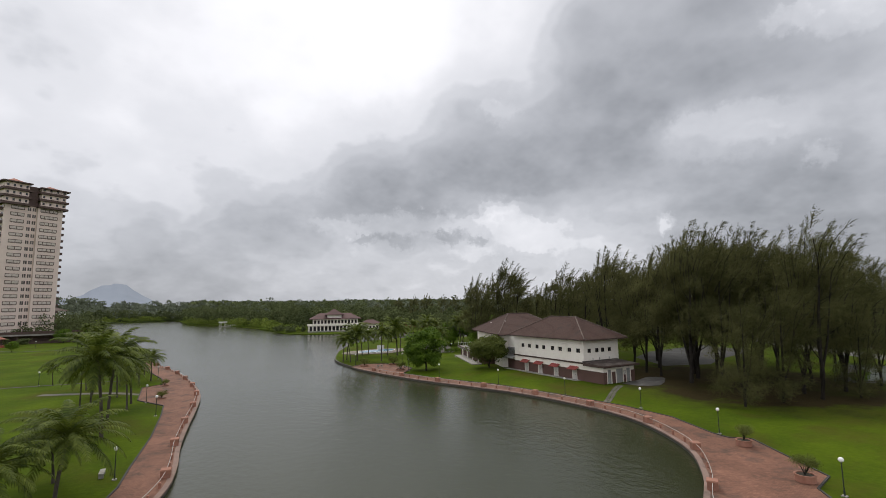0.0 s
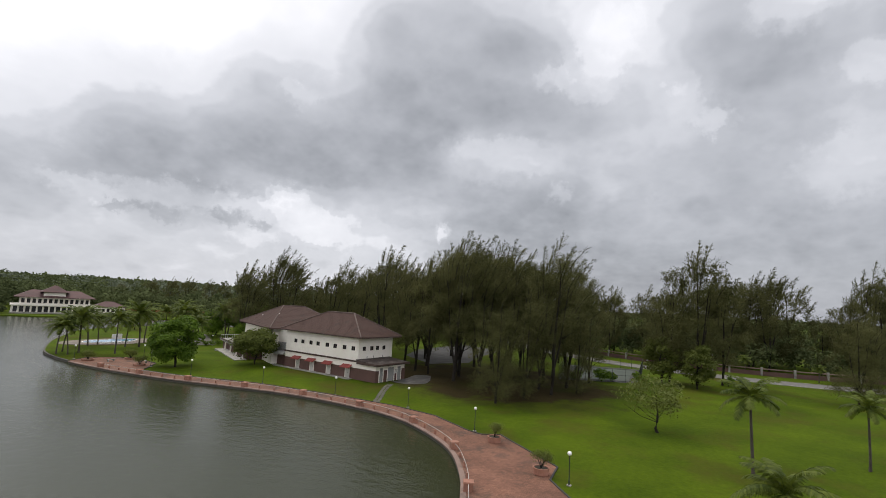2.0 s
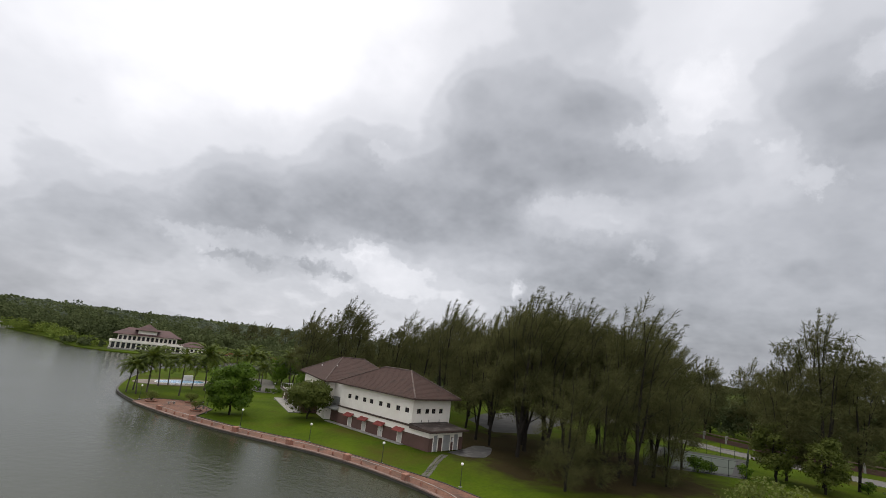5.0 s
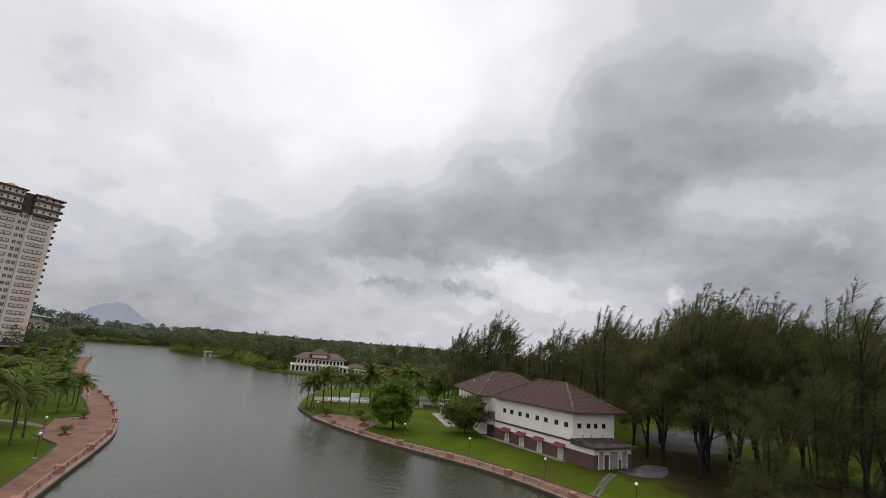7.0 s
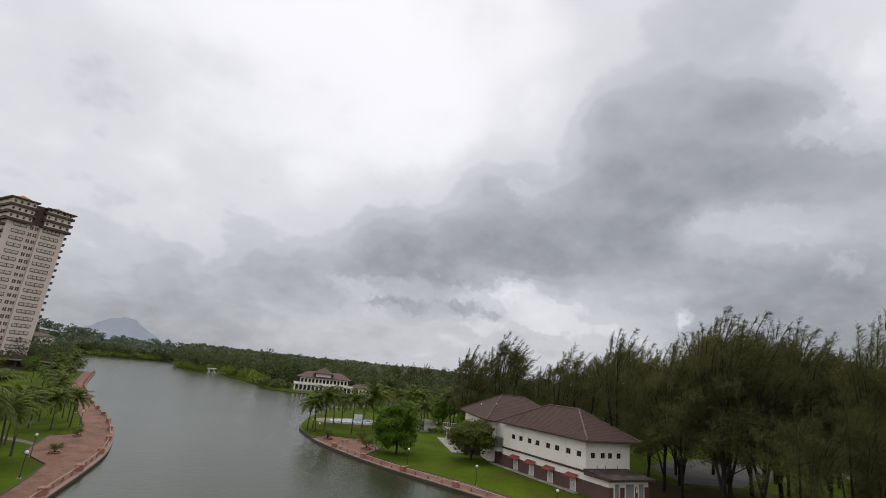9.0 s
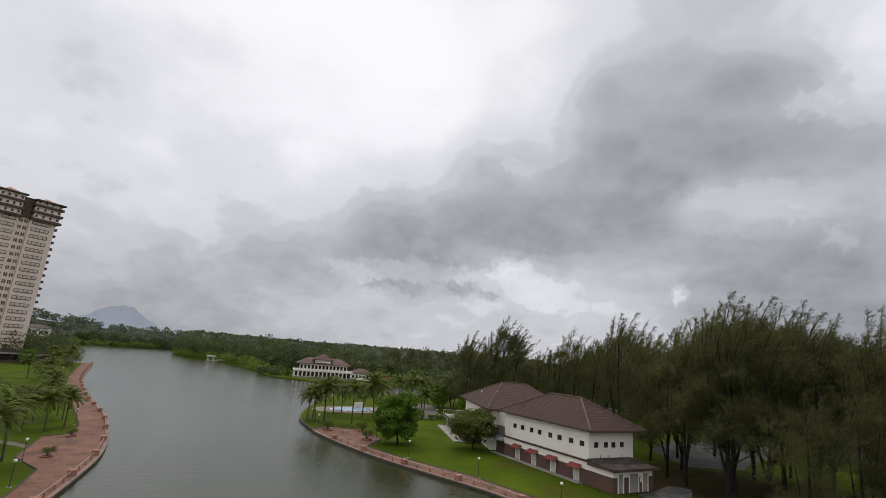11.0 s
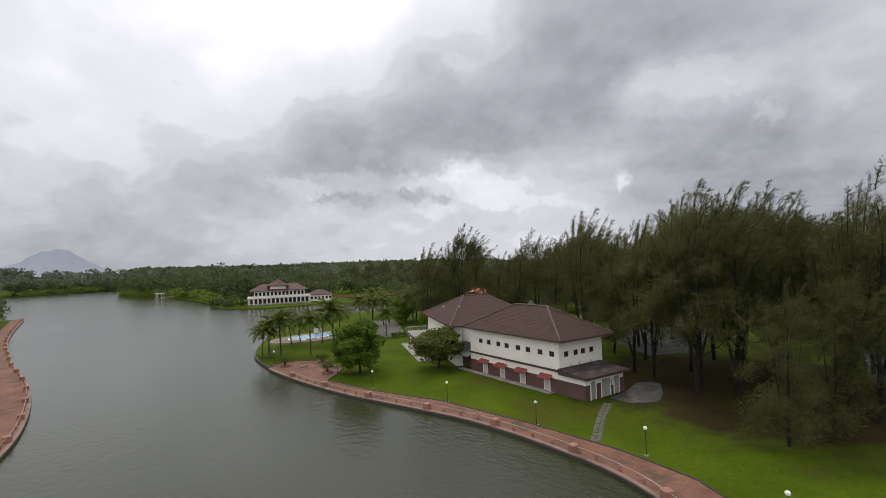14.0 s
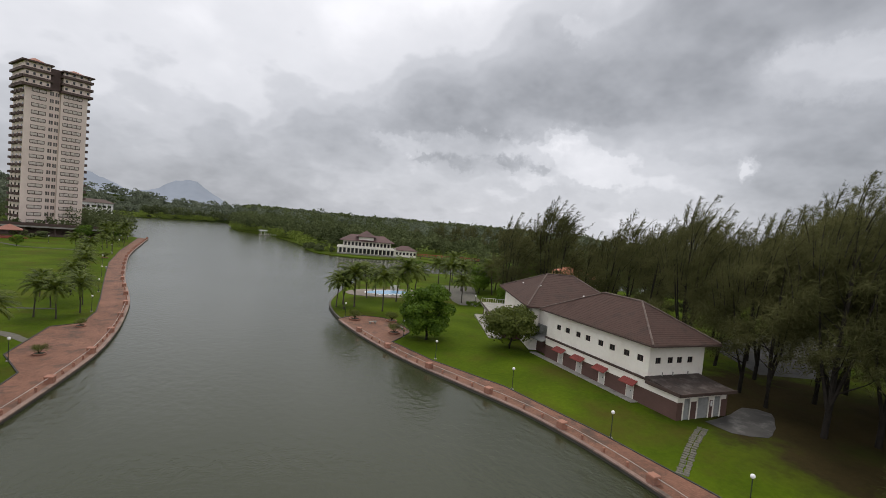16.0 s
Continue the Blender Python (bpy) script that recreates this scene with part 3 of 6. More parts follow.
def make_ground():
    from mathutils.geometry import tessellate_polygon
    far = 4500
    outer = [Vector(p) for p in ((-far, -far, 0), (far, -far, 0), (far, far, 0), (-far, far, 0))]
    inner = [Vector((p[0], p[1], 0)) for p in lake]
    bm = bmesh.new()
    every = [bm.verts.new((p.x, p.y, 1.0)) for p in outer + inner]
    for t in tessellate_polygon([outer, inner]):
        face = [every[k] for k in t]
        if len(set(face)) == 3:
            bm.faces.new(face)
    bmesh.ops.recalc_face_normals(bm, faces=bm.faces)
    for f in bm.faces:
        if f.normal.z < 0:
            f.normal_flip()
    ring = every[4:]
    low = [bm.verts.new((v.co.x, v.co.y, -1.5)) for v in ring]
    for k in range(len(ring)):
        bm.faces.new((ring[k], ring[(k + 1) % len(ring)], low[(k + 1) % len(ring)], low[k]))
    return tagged(part("ground", bm, GRASS), "wide mown green lawn round the lake", "lawn", kind="structure")


make_ground()


def ground_z(x, y):
    """Height of the lawn: it rises gently from the promenade to the sports hall."""
    edge = np.interp(y, [40, 54, 67, 83, 97, 112, 130, 150], [66, 65, 63.5, 60.5, 55.5, 57, 58, 60])
    def ramp(v):
        v = min(1.0, max(0.0, v))
        return v * v * (3 - 2 * v)
    return 1.0 + 0.75 * ramp((x - edge - 0.8) / 9) * ramp((y - 50) / 10) * ramp((138 - y) / 14) * ramp((104 - x) / 14)


def lawn_rise():
    bm = bmesh.new()
    nx, ny = 36, 68
    grid = [[bm.verts.new((54 + 1.4 * i, 46 + 1.4 * j, ground_z(54 + 1.4 * i, 46 + 1.4 * j) - 0.03 + 0.034 * (ground_z(54 + 1.4 * i, 46 + 1.4 * j) > 1.0005))) for i in range(nx)] for j in range(ny)]
    for j in range(ny - 1):
        for i in range(nx - 1):
            quad = (grid[j][i], grid[j][i + 1], grid[j + 1][i + 1], grid[j + 1][i])
            if max(v.co.z for v in quad) > 1.0:
                bm.faces.new(quad)
    for v in [v for v in bm.verts if not v.link_faces]:
        bm.verts.remove(v)
    return tagged(part("lawn_rise", bm, GRASS, smooth=True), "gently rising green lawn before the sports hall", "lawn", kind="structure")


lawn_rise()
bm = bmesh.new()
bm.faces.new([bm.verts.new(p) for p in ((-400, -200, 0.55), (420, -200, 0.55), (420, 1300, 0.55), (-400, 1300, 0.55))])
tagged(part("water", bm, WATER), "grey-green rippled lake water under cloud", "lake", kind="structure")

RIGHT_INNER = [(44.0, 129.3), (48.6, 133), (54.1, 130), (56.3, 122), (56.1, 116.6), (52.5, 111.8), (49.9, 108.8), (53.2, 96.5), (59.0, 83.4), (62.3, 67), (63.9, 54), (63.4, 45.3), (59.9, 37.2), (59.6, 35.1), (61.3, 33.2), (56.6, 26.1), (54.4, 22.7), (50.2, 21.8), (44, 15.5), (37, 8), (34, -15)]
LEFT_INNER = [(-21, 0), (-11, 35), (-5.2, 47), (-3.4, 55), (-2.9, 61), (-1.5, 74), (-0.7, 88), (-0.5, 96.8), (-4.8, 105), (-4.9, 121.5), (-1.2, 124), (-1.6, 134), (-4.2, 148), (-8.2, 168), (-12.6, 190), (-18, 218), (-24, 262), (-33, 352)]


def promenade(bank, inner, name):
    walk_edge = [(p[0], p[1], 0) for p in inner]
    outline = list(bank) + walk_edge[::-1]
    return tagged(part(name, slab(outline, 0.6, 1.05), PAVING), "lakeside promenade paved in worn terracotta blocks", "promenade", kind="structure")


promenade(left_line, LEFT_INNER, "pavement_west")
promenade(right_line, RIGHT_INNER, "pavement_east")

# ---- shore walls, railings, kerbs ----
def shore(line, name, label):
    bm = bmesh.new()
    sweep(bm, line, [(-0.35, -1.6), (0.03, -1.6), (0.03, 0.93), (-0.35, 0.93)])
    wall = tagged(part("seawall_" + name, bm, SEAWALL), label, "seawall", kind="structure")
    bm = bmesh.new()
    sweep(bm, line, [(-0.42, 0.88), (0.10, 0.88), (0.10, 1.02), (0.07, 1.06), (-0.42, 1.06)])
    tagged(part("ledge_" + name, bm, LEDGE), "weathered pinkish stone coping along the water", "kerb", kind="structure")
    return wall


shore(left_line, "west", "dark seawall under the promenade")
shore(right_line, "east", "dark seawall under the promenade")
bm = bmesh.new()
sweep(bm, tip_line, [(-0.35, -1.6), (0.05, -1.6), (0.05, 1.04), (-0.35, 1.04)])
tagged(part("seawall_tip", bm, SEAWALL), "low dark stone edge round the grassy point", "seawall", kind="structure")
for name, inner in (("east", RIGHT_INNER), ("west", LEFT_INNER)):
    way = [(p[0], p[1], 0) for p in inner]
    bm = bmesh.new()
    sweep(bm, way, [(-0.09, 0.9), (0.09, 0.9), (0.09, 1.13), (-0.09, 1.13)])
    tagged(part("kerb_" + name, bm, DARKKERB), "dark mossy kerb between lawn and promenade", "kerb", kind="structure")


def along(line):
    """Lengths along a line, and the place and heading at a length."""
    runs = [0.0]
    for a, b in zip(line, line[1:]):
        runs.append(runs[-1] + math.hypot(b[0] - a[0], b[1] - a[1]))

    def at(s):
        k = max(0, min(len(runs) - 2, next((i for i, r in enumerate(runs) if r > s), len(runs)) - 1))
        f = (s - runs[k]) / max(1e-6, runs[k + 1] - runs[k])
        a, b = line[k], line[k + 1]
        return a[0] + (b[0] - a[0]) * f, a[1] + (b[1] - a[1]) * f, math.degrees(math.atan2(b[1] - a[1], b[0] - a[0]))
    return runs, at


def capped(w, h, cap):
    """A square block with a wider cap and a bevelled top."""
    bm = bmesh.new()
    box(bm, -w / 2, -w / 2, 0, w / 2, w / 2, h - cap)
    c = w / 2 + cap * 0.5
    v = box(bm, -c, -c, h - cap, c, c, h)
    for q in v[4:]:
        q.co.x *= 0.9
        q.co.y *= 0.9
    return bm


pillar_bm, post_bm = capped(0.88, 0.82, 0.12), capped(0.20, 0.50, 0.05)
pillar_mesh, post_mesh = bpy.data.meshes.new("pillar"), bpy.data.meshes.new("post")
pillar_bm.to_mesh(pillar_mesh), post_bm.to_mesh(post_mesh)
pillar_mesh.materials.append(PINK), post_mesh.materials.append(PINK)


def railing(line, name_label, first, step, rail_from, rail_to, last):
    """Terracotta pillars and small posts along the water with a white pipe rail."""
    inside = offset(line, -0.62)
    runs, at = along(inside)
    whole = thing("promenade_railing", *inside[0][:2], 1.05, label=name_label, category="railing")
    back = Matrix.Translation((-inside[0][0], -inside[0][1], -1.05))
    s = first
    while s < min(runs[-1], last):
        for k in range(4):
            if s + k * step / 4 >= min(runs[-1], last):
                break
            x, y, turn = at(s + k * step / 4)
            ob = new("pillar" if k == 0 else "post", pillar_mesh if k == 0 else post_mesh)
            ob.parent = whole
            ob.matrix_basis = back @ pose(x, y, 1.05, 0, 0, turn)
        if rail_from <= s < rail_to and s + step < runs[-1]:
            points = []
            for k in range(9):
                x, y, _ = at(s + 0.5 + (step - 1.0) * k / 8)
                points.append((x, y, 1.05 + (0.70 if 0 < k < 8 else 0.66)))
            bm = bmesh.new()
            tube(bm, points, [0.032] * 9, 6)
            bm.transform(back)
            part("rail", bm, PIPE, whole)
        s += step
    return whole


def nearest(line, x, y):
    runs, _ = along(line)
    k = min(range(len(line)), key=lambda i: (line[i][0] - x) ** 2 + (line[i][1] - y) ** 2)
    return runs[k]


east_inside = offset(right_line, -0.62)
s_a = nearest(east_inside, 51.8, 34.4)
railing(right_line, "terracotta pillars with white pipe rail along the water", s_a % 12.35, 12.35, 0, 999, s_a + 14)
west_inside = offset(left_line, -0.62)
s_b = nearest(west_inside, 3.4, 104)
railing(left_line, "terracotta pillars and posts along the western water edge", s_b % 12.35, 12.35, 0, s_b + 30, 999)

# ---- paths, slabs, road ----
def flat(name, points, z, material, label, category, thick=0.3):
    return tagged(part(name, slab([(x, y) for x, y in points], z - thick, z), material), label, category, kind="structure")


def ragged(points, amount, seed):
    """A closed outline, rounded and made uneven."""
    rng = random.Random(seed)
    line = smooth_line(list(points) + [points[0]], 1.5)[:-1]
    return [(p[0] + rng.uniform(-amount, amount), p[1] + rng.uniform(-amount, amount)) for p in line]


flat("concrete_apron", ragged([(77.5, 66.0), (82, 66.6), (88, 68.4), (90, 66), (86.5, 63.2), (81, 60.6), (77.6, 62.6)], 0.12, 4), 1.80, WETSLAB, "stained grey concrete apron beside the hall", "apron")
flat("parking_lot", [(112, 82), (124, 77), (136, 82), (168, 90), (176, 112), (140, 108), (122, 99)], 1.02, ASPHALT, "wet grey asphalt lot behind the grove", "parking")
flat("sports_court", [(117, 47), (150, 57), (159, 37), (128, 31)], 1.02, ASPHALT, "grey hard court with faded surface", "court")
flat("court_surface", [(122, 46), (147, 53.5), (154, 38.5), (130, 34)], 1.03, surface("court_green", (0.045, 0.06, 0.045), (0.07, 0.085, 0.065), 0.2, 0.8), "faded green playing surface", "court")
road_line = smooth_line([(230, 128), (200, 95), (177, 63), (168, 40), (165, 16), (169, -8), (181, -32), (204, -64), (240, -110)], 4.0)
flat("road", [p[:2] for p in offset(road_line, 4.5)] + [p[:2] for p in offset(road_line, -4.5)][::-1], 1.03, ROADTOP, "curving pale grey asphalt road past the lawn", "road")
for side in (4.6, -4.6):
    bm = bmesh.new()
    sweep(bm, offset(road_line, side), [(-0.15, 0.85), (0.15, 0.85), (0.15, 1.15), (-0.15, 1.15)])
    tagged(part("kerb_road", bm, KERB), "pale concrete kerb of the road", "kerb", kind="structure")
flat("garden_path", ragged([(93, 189.4), (105, 188), (97, 168), (89.4, 150.5), (82.2, 150), (86, 168)], 0.3, 9), 1.03, STONE, "pale stone garden path between pool and terrace", "footpath")
flat("footpath_west", ragged([(-4.6, 113), (-10, 118.6), (-22, 124), (-22.5, 122.2), (-10.8, 117), (-5.0, 111.6)], 0.1, 6), 1.02, STONE, "narrow stone footpath across the western lawn", "footpath")
flat("lawn_path", [(-4.5 - 4, 137), (-30, 139.5), (-60, 139), (-60, 138), (-30, 138.4), (-8.5, 136)], 1.015, DARKKERB, "narrow dark path across the lawn", "footpath")
flat("lawn_path_far", [(-30, 258), (-56, 262), (-90, 300), (-91, 298.5), (-57, 260.5), (-30, 256.6)], 1.015, DARKKERB, "narrow dark path across the lawn", "footpath")


def stepping_path():
    path = thing("stepping_stones", 69, 61, 1.0, label="pale stepping-stone path from promenade to apron", category="footpath")
    rng = random.Random(8)
    mesh = None
    count = 48
    for k in range(count):
        f = (k // 2 + 0.5) / (count / 2)
        side = (k % 2 - 0.5) * 0.62 + 0.25 * math.sin(f * 3.1)
        x, y = 63.9 + (75.2 - 63.9) * f - 0.52 * side, 57.6 + (64.4 - 57.6) * f + 0.85 * side
        if mesh is None:
            bm = boxed(-0.24, -0.28, -0.1, 0.24, 0.28, 0.05)
            mesh = bpy.data.meshes.new("stone")
            bm.to_mesh(mesh)
            mesh.materials.append(STONE)
        ob = new("stone", mesh)
        ob.parent = path
        ob.matrix_basis = pose(x - 69 + rng.uniform(-0.05, 0.05), y - 61 + rng.uniform(-0.05, 0.05), ground_z(x, y) - 1.0, rng.uniform(-1, 1), rng.uniform(-1, 1), 31 + rng.uniform(-14, 14)) @ Matrix.Diagonal((rng.uniform(0.75, 1.1), rng.uniform(0.8, 1.1), 1, 1))


stepping_path()


def lamp_post():
    lamp = thing("lamp_post", 0, 0, 0, label="slim dark lamp post with white globe by the promenade", category="lamp post", group="promenade lamps")
    bm = bmesh.new()
    box(bm, -0.2, -0.2, -0.05, 0.2, 0.2, 0.10)
    part("base", bm, KERB, lamp, "pale concrete base")
    bm = bmesh.new()
    tube(bm, [(0, 0, 0.1), (0, 0, 0.5), (0, 0, 0.52), (0, 0, 2.75), (0, 0, 2.78)], [0.075, 0.065, 0.045, 0.04, 0.09], 10)
    part("pole", bm, POLE, lamp)
    bm = bmesh.new()
    bmesh.ops.create_uvsphere(bm, u_segments=14, v_segments=10, radius=0.21, matrix=Matrix.Translation((0, 0, 2.97)))
    part("globe", bm, GLOBE, lamp, "white glass globe", True)
    return lamp


LAMPS = [(60.4, 36.6), (64.8, 51.6), (62.6, 66.0), (59.5, 82.2), (54.0, 97.6), (50.2, 19.9), (57.8, 126.6), (45.6, 131.6), (53.2, 112.5), (86.0, 147),
         (-3.3, 102.0), (-1.4, 88.4), (-3.9, 57.8), (-2.4, 134.4), (-6.6, 157), (-11.8, 182), (-18.5, 212), (-26, 258), (-29, 286), (-25.4, 138.6), (-55, 285)]
lamp = lamp_post()
for k, (x, y) in enumerate(LAMPS):
    if k == 0:
        lamp.matrix_basis = pose(x, y, ground_z(x, y))
    else:
        copy_thing(lamp, pose(x, y, ground_z(x, y)))

# ---- buildings ----
def pierced(u0, u1, z0, z1, holes, thick):
    """A wall along x from y=0 inward to y=thick, with square openings (ua, ub, za, zb) through it."""
    bm = bmesh.new()
    us = sorted({u0, u1, *(h[0] for h in holes), *(h[1] for h in holes)})
    zs = sorted({z0, z1, *(h[2] for h in holes), *(h[3] for h in holes)})
    for a, b in zip(us, us[1:]):
        start = None
        for c, d in zip(zs, zs[1:]):
            open_here = any(h[0] <= a and b <= h[1] and h[2] <= c and d <= h[3] for h in holes)
            if open_here:
                if start is not None:
                    box(bm, a, 0, start, b, thick, c)
                start = None
            elif start is None:
                start = c
        if start is not None:
            box(bm, a, 0, start, b, thick, z1)
    bmesh.ops.remove_doubles(bm, verts=bm.verts, dist=0.0005)
    return bm


def window_unit(parent, m, w, h, bars=1, name="window", rim=None, depth=0.12, sill=False, glass=None, t=0.07):
    """A framed dark pane; local x along the wall, y inward, z up from the sill."""
    rim = rim or BAND
    unit = new(name)
    unit.parent = parent
    unit.matrix_basis = m
    bm = bmesh.new()
    box(bm, -w / 2, 0, 0, w / 2, depth, t)
    box(bm, -w / 2, 0, h - t, w / 2, depth, h)
    for k in range(bars + 1):
        x = -w / 2 + (w - t) * k / bars
        box(bm, x, 0.002, t, x + t, depth - 0.002, h - t)
    part("frame", bm, rim, unit)
    part("pane", boxed(-w / 2 + 0.01, depth * 0.5, 0.01, w / 2 - 0.01, depth * 0.5 + 0.03, h - 0.01), glass or GLASS, unit)
    if sill:
        part("sill", boxed(-w / 2 - 0.1, -0.1, -0.1, w / 2 + 0.1, 0.1, 0), WHITE, unit)
    return unit


def courses(x0, y0, x1, y1, eave, rise, run, count, cross=False):
    """Tile courses of a hipped roof: thin overlapping steps, each a ring a little above the slope."""
    bm = bmesh.new()
    for k in range(count):
        f0, f1 = k / count, (k + 1) / count
        def ring(f, lift):
            dx, dy = (run * f, (y1 - y0) / 2 * f) if cross else ((x1 - x0) / 2 * f, run * f)
            return [bm.verts.new((x, y, eave + rise * f + lift)) for x, y in ((x0 + dx, y0 + dy), (x1 - dx, y0 + dy), (x1 - dx, y1 - dy), (x0 + dx, y1 - dy))]
        a, b = ring(f0, 0.045), ring(f1, 0.02)
        low = ring(f0, 0.01)
        for s in range(4):
            t = (s + 1) % 4
            bm.faces.new((a[s], a[t], b[t], b[s]))
            bm.faces.new((low[s], low[t], a[t], a[s]))
    return bm


def awning():
    bm = bmesh.new()
    w, d = 1.25, 1.0
    pts = [(-w, 0, 0.55), (w, 0, 0.55), (w + 0.1, -d, 0.0), (-w - 0.1, -d, 0.0), (-w, 0, 0.43), (w, 0, 0.43), (w + 0.1, -d, -0.12), (-w - 0.1, -d, -0.12)]
    v = [bm.verts.new(p) for p in pts]
    for f in ((0, 3, 2, 1), (4, 5, 6, 7), (3, 7, 6, 2), (0, 4, 7, 3), (1, 2, 6, 5), (0, 1, 5, 4)):
        bm.faces.new([v[k] for k in f])
    return bm


def awning_rib(k):
    bm = bmesh.new()
    x = -1.25 + 2.5 * (k + 0.5) / 6
    tube(bm, [(x, 0, 0.57), (x * 1.07, -1.0, 0.02)], [0.05, 0.05], 5)
    return bm


def sports_hall():
    hall = thing("sports_hall", 78, 82, 1.0, label="two-storey cream and brown sports hall with brown hipped roof", category="building")

    def put(name, bm, material, m=None, label="", parent=None):
        if m is not None:
            bm.transform(m)
        bm.transform(Matrix.Translation((-78, -82, -1.0)))
        return part(name, bm, material, parent or hall, label)

    shift = Matrix.Translation((-78, -82, -1.0))
    west = pose(73.5, 0, 0, 0, 0, -90)      # local x runs south along the west wall, y inward
    south = pose(0, 71.8, 0)
    windows = [91.4, 89.0, 86.3, 84.0, 81.1, 78.7, 75.9, 73.4]
    holes = [(-y - 0.55, -y + 0.55, 7.3, 8.15) for y in windows]
    put("upper_wall_west", pierced(-94.6, -71.8, 5.15, 10.0, holes, 0.3), WHITE, west)
    side = [75.1, 77.3, 79.0, 81.0]
    holes = [(x - 0.5, x + 0.5, 7.3, 8.15) for x in side]
    put("upper_wall_south", pierced(73.8, 83.3, 5.15, 10.0, holes, 0.3), WHITE, south)
    put("upper_wall_east", boxed(83.3, 71.8, 5.15, 83.6, 94.6, 10.0), WHITE)
    put("ceiling_deck", boxed(73.8, 72.1, 9.7, 83.3, 94.6, 9.95), WHITE)
    put("inner_floor", boxed(73.8, 72.1, 5.15, 83.3, 94.6, 5.4), BROWN)
    for y in windows:
        window_unit(hall, shift @ west @ pose(-y, 0.1, 7.3), 1.1, 0.85, 2)
    for x in side:
        window_unit(hall, shift @ south @ pose(x, 0.1, 7.3), 1.0, 0.85, 2)
    doors = [90.2, 85.4, 80.2, 74.6]
    holes = [(-y - 0.62, -y + 0.62, 1.80, 3.95) for y in doors]
    put("lower_wall_west", pierced(-94.6, -66.9, 0.7, 4.0, holes, 0.3), BROWN, west)
    bm = boxed(73.45, 66.85, 4.0, 73.8, 94.6, 5.15)
    put("middle_wall_west", bm, WHITE)
    for y in doors:
        m = shift @ west @ pose(-y, 0, 0)
        door = new("door")
        door.parent = hall
        door.matrix_basis = m
        part("leaf", boxed(-0.60, 0.08, 1.80, -0.01, 0.14, 3.93), DOOR, door)
        part("leaf", boxed(0.01, 0.08, 1.80, 0.60, 0.14, 3.93), DOOR, door)
        bm = bmesh.new()
        box(bm, -0.70, -0.02, 1.80, -0.61, 0.12, 4.02), box(bm, 0.61, -0.02, 1.80, 0.70, 0.12, 4.02), box(bm, -0.61, -0.02, 3.94, 0.61, 0.12, 4.02)
        part("frame", bm, WHITE, door)
        bm = boxed(0.1, 0.04, 2.75, 0.16, 0.08, 2.95)
        part("handle", bm, POLE, door)
        bm = awning()
        bm.transform(Matrix.Translation((0, 0, 3.98)))
        part("awning", bm, REDROOF, door, "small red tiled awning")
        for k in range(6):
            bm = awning_rib(k)
            bm.transform(Matrix.Translation((0, 0, 3.98)))
            part("roll_tile", bm, REDROOF, door)
    bays = [(74.6, 75.6, 4.45), (77.0, 78.9, 4.45), (79.9, 81.0, 4.45)]
    holes = [(a, b, 1.1, c) for a, b, c in bays]
    put("lower_wall_south", pierced(73.8, 82.1, 0.7, 4.0, [(a, b, 1.72, 4.0) for a, b, _ in bays], 0.3), BROWN, pose(0, 66.9, 0))
    put("middle_wall_south", pierced(73.8, 82.1, 4.0, 5.15, [(a, b, 4.0, c) for a, b, c in bays], 0.35), WHITE, pose(0, 66.85, 0))
    put("lower_wall_east", boxed(82.1, 66.9, 0.7, 82.4, 94.6, 5.15), BROWN)
    for a, b, c in bays:
        bm = bmesh.new()
        steps = int((c - 1.72) / 0.1)
        rows = []
        for k in range(2 * steps + 1):
            z, y = 1.72 + (c - 1.72) * k / (2 * steps), 66.97 - 0.035 * (k % 2)
            rows.append([bm.verts.new((x, y, z)) for x in (a, b)])
        for p, q in zip(rows, rows[1:]):
            bm.faces.new((p[0], p[1], q[1], q[0]))
        put("shutter", bm, SHUTTER)
        bm = bmesh.new()
        box(bm, a - 0.16, 66.82, 1.72, a, 67.2, c + 0.16), box(bm, b, 66.82, 1.72, b + 0.16, 67.2, c + 0.16), box(bm, a, 66.82, c, b, 67.2, c + 0.16)
        put("shutter_frame", bm, WHITE)
    put("door_sign", boxed(79.35, 66.83, 3.2, 79.6, 66.9, 3.9), RAIL)
    put("string_course", boxed(73.28, 71.55, 5.15, 73.5, 94.8, 5.45), BAND)
    # Lean-to roof of the annex
    bm = bmesh.new()
    v = [bm.verts.new(p) for p in ((73.0, 66.2, 5.2), (82.9, 66.2, 5.2), (82.9, 71.8, 5.75), (73.0, 71.8, 5.75), (73.0, 66.2, 4.95), (82.9, 66.2, 4.95), (82.9, 71.8, 5.2), (73.0, 71.8, 5.2))]
    for f in ((0, 1, 2, 3), (7, 6, 5, 4), (0, 4, 5, 1), (1, 5, 6, 2), (0, 3, 7, 4)):
        bm.faces.new([v[k] for k in f])
    put("annex_roof", bm, WORNROOF, label="weathered lean-to roof with pale streaks")
    bm = bmesh.new()
    box(bm, 72.93, 66.1, 4.9, 83.0, 66.2, 5.3), box(bm, 72.9, 66.1, 4.9, 73.0, 71.6, 5.35)
    put("fascia", bm, BAND)
    for x in (75.5, 77.4, 80.2):
        bm = bmesh.new()
        tube(bm, [(x, 71.3, 5.8), (x, 71.3, 6.3)], [0.07, 0.07], 6)
        put("vent_pipe", bm, KERB)
    # Main roof
    put("roof", hip_roof(72.5, 70.5, 85, 95.8, 10.1, 4.3, 8.6), ROOF)
    put("roof_tiles", courses(72.5, 70.5, 85, 95.8, 10.1, 4.3, 8.6, 22), ROOF)
    bm = bmesh.new()
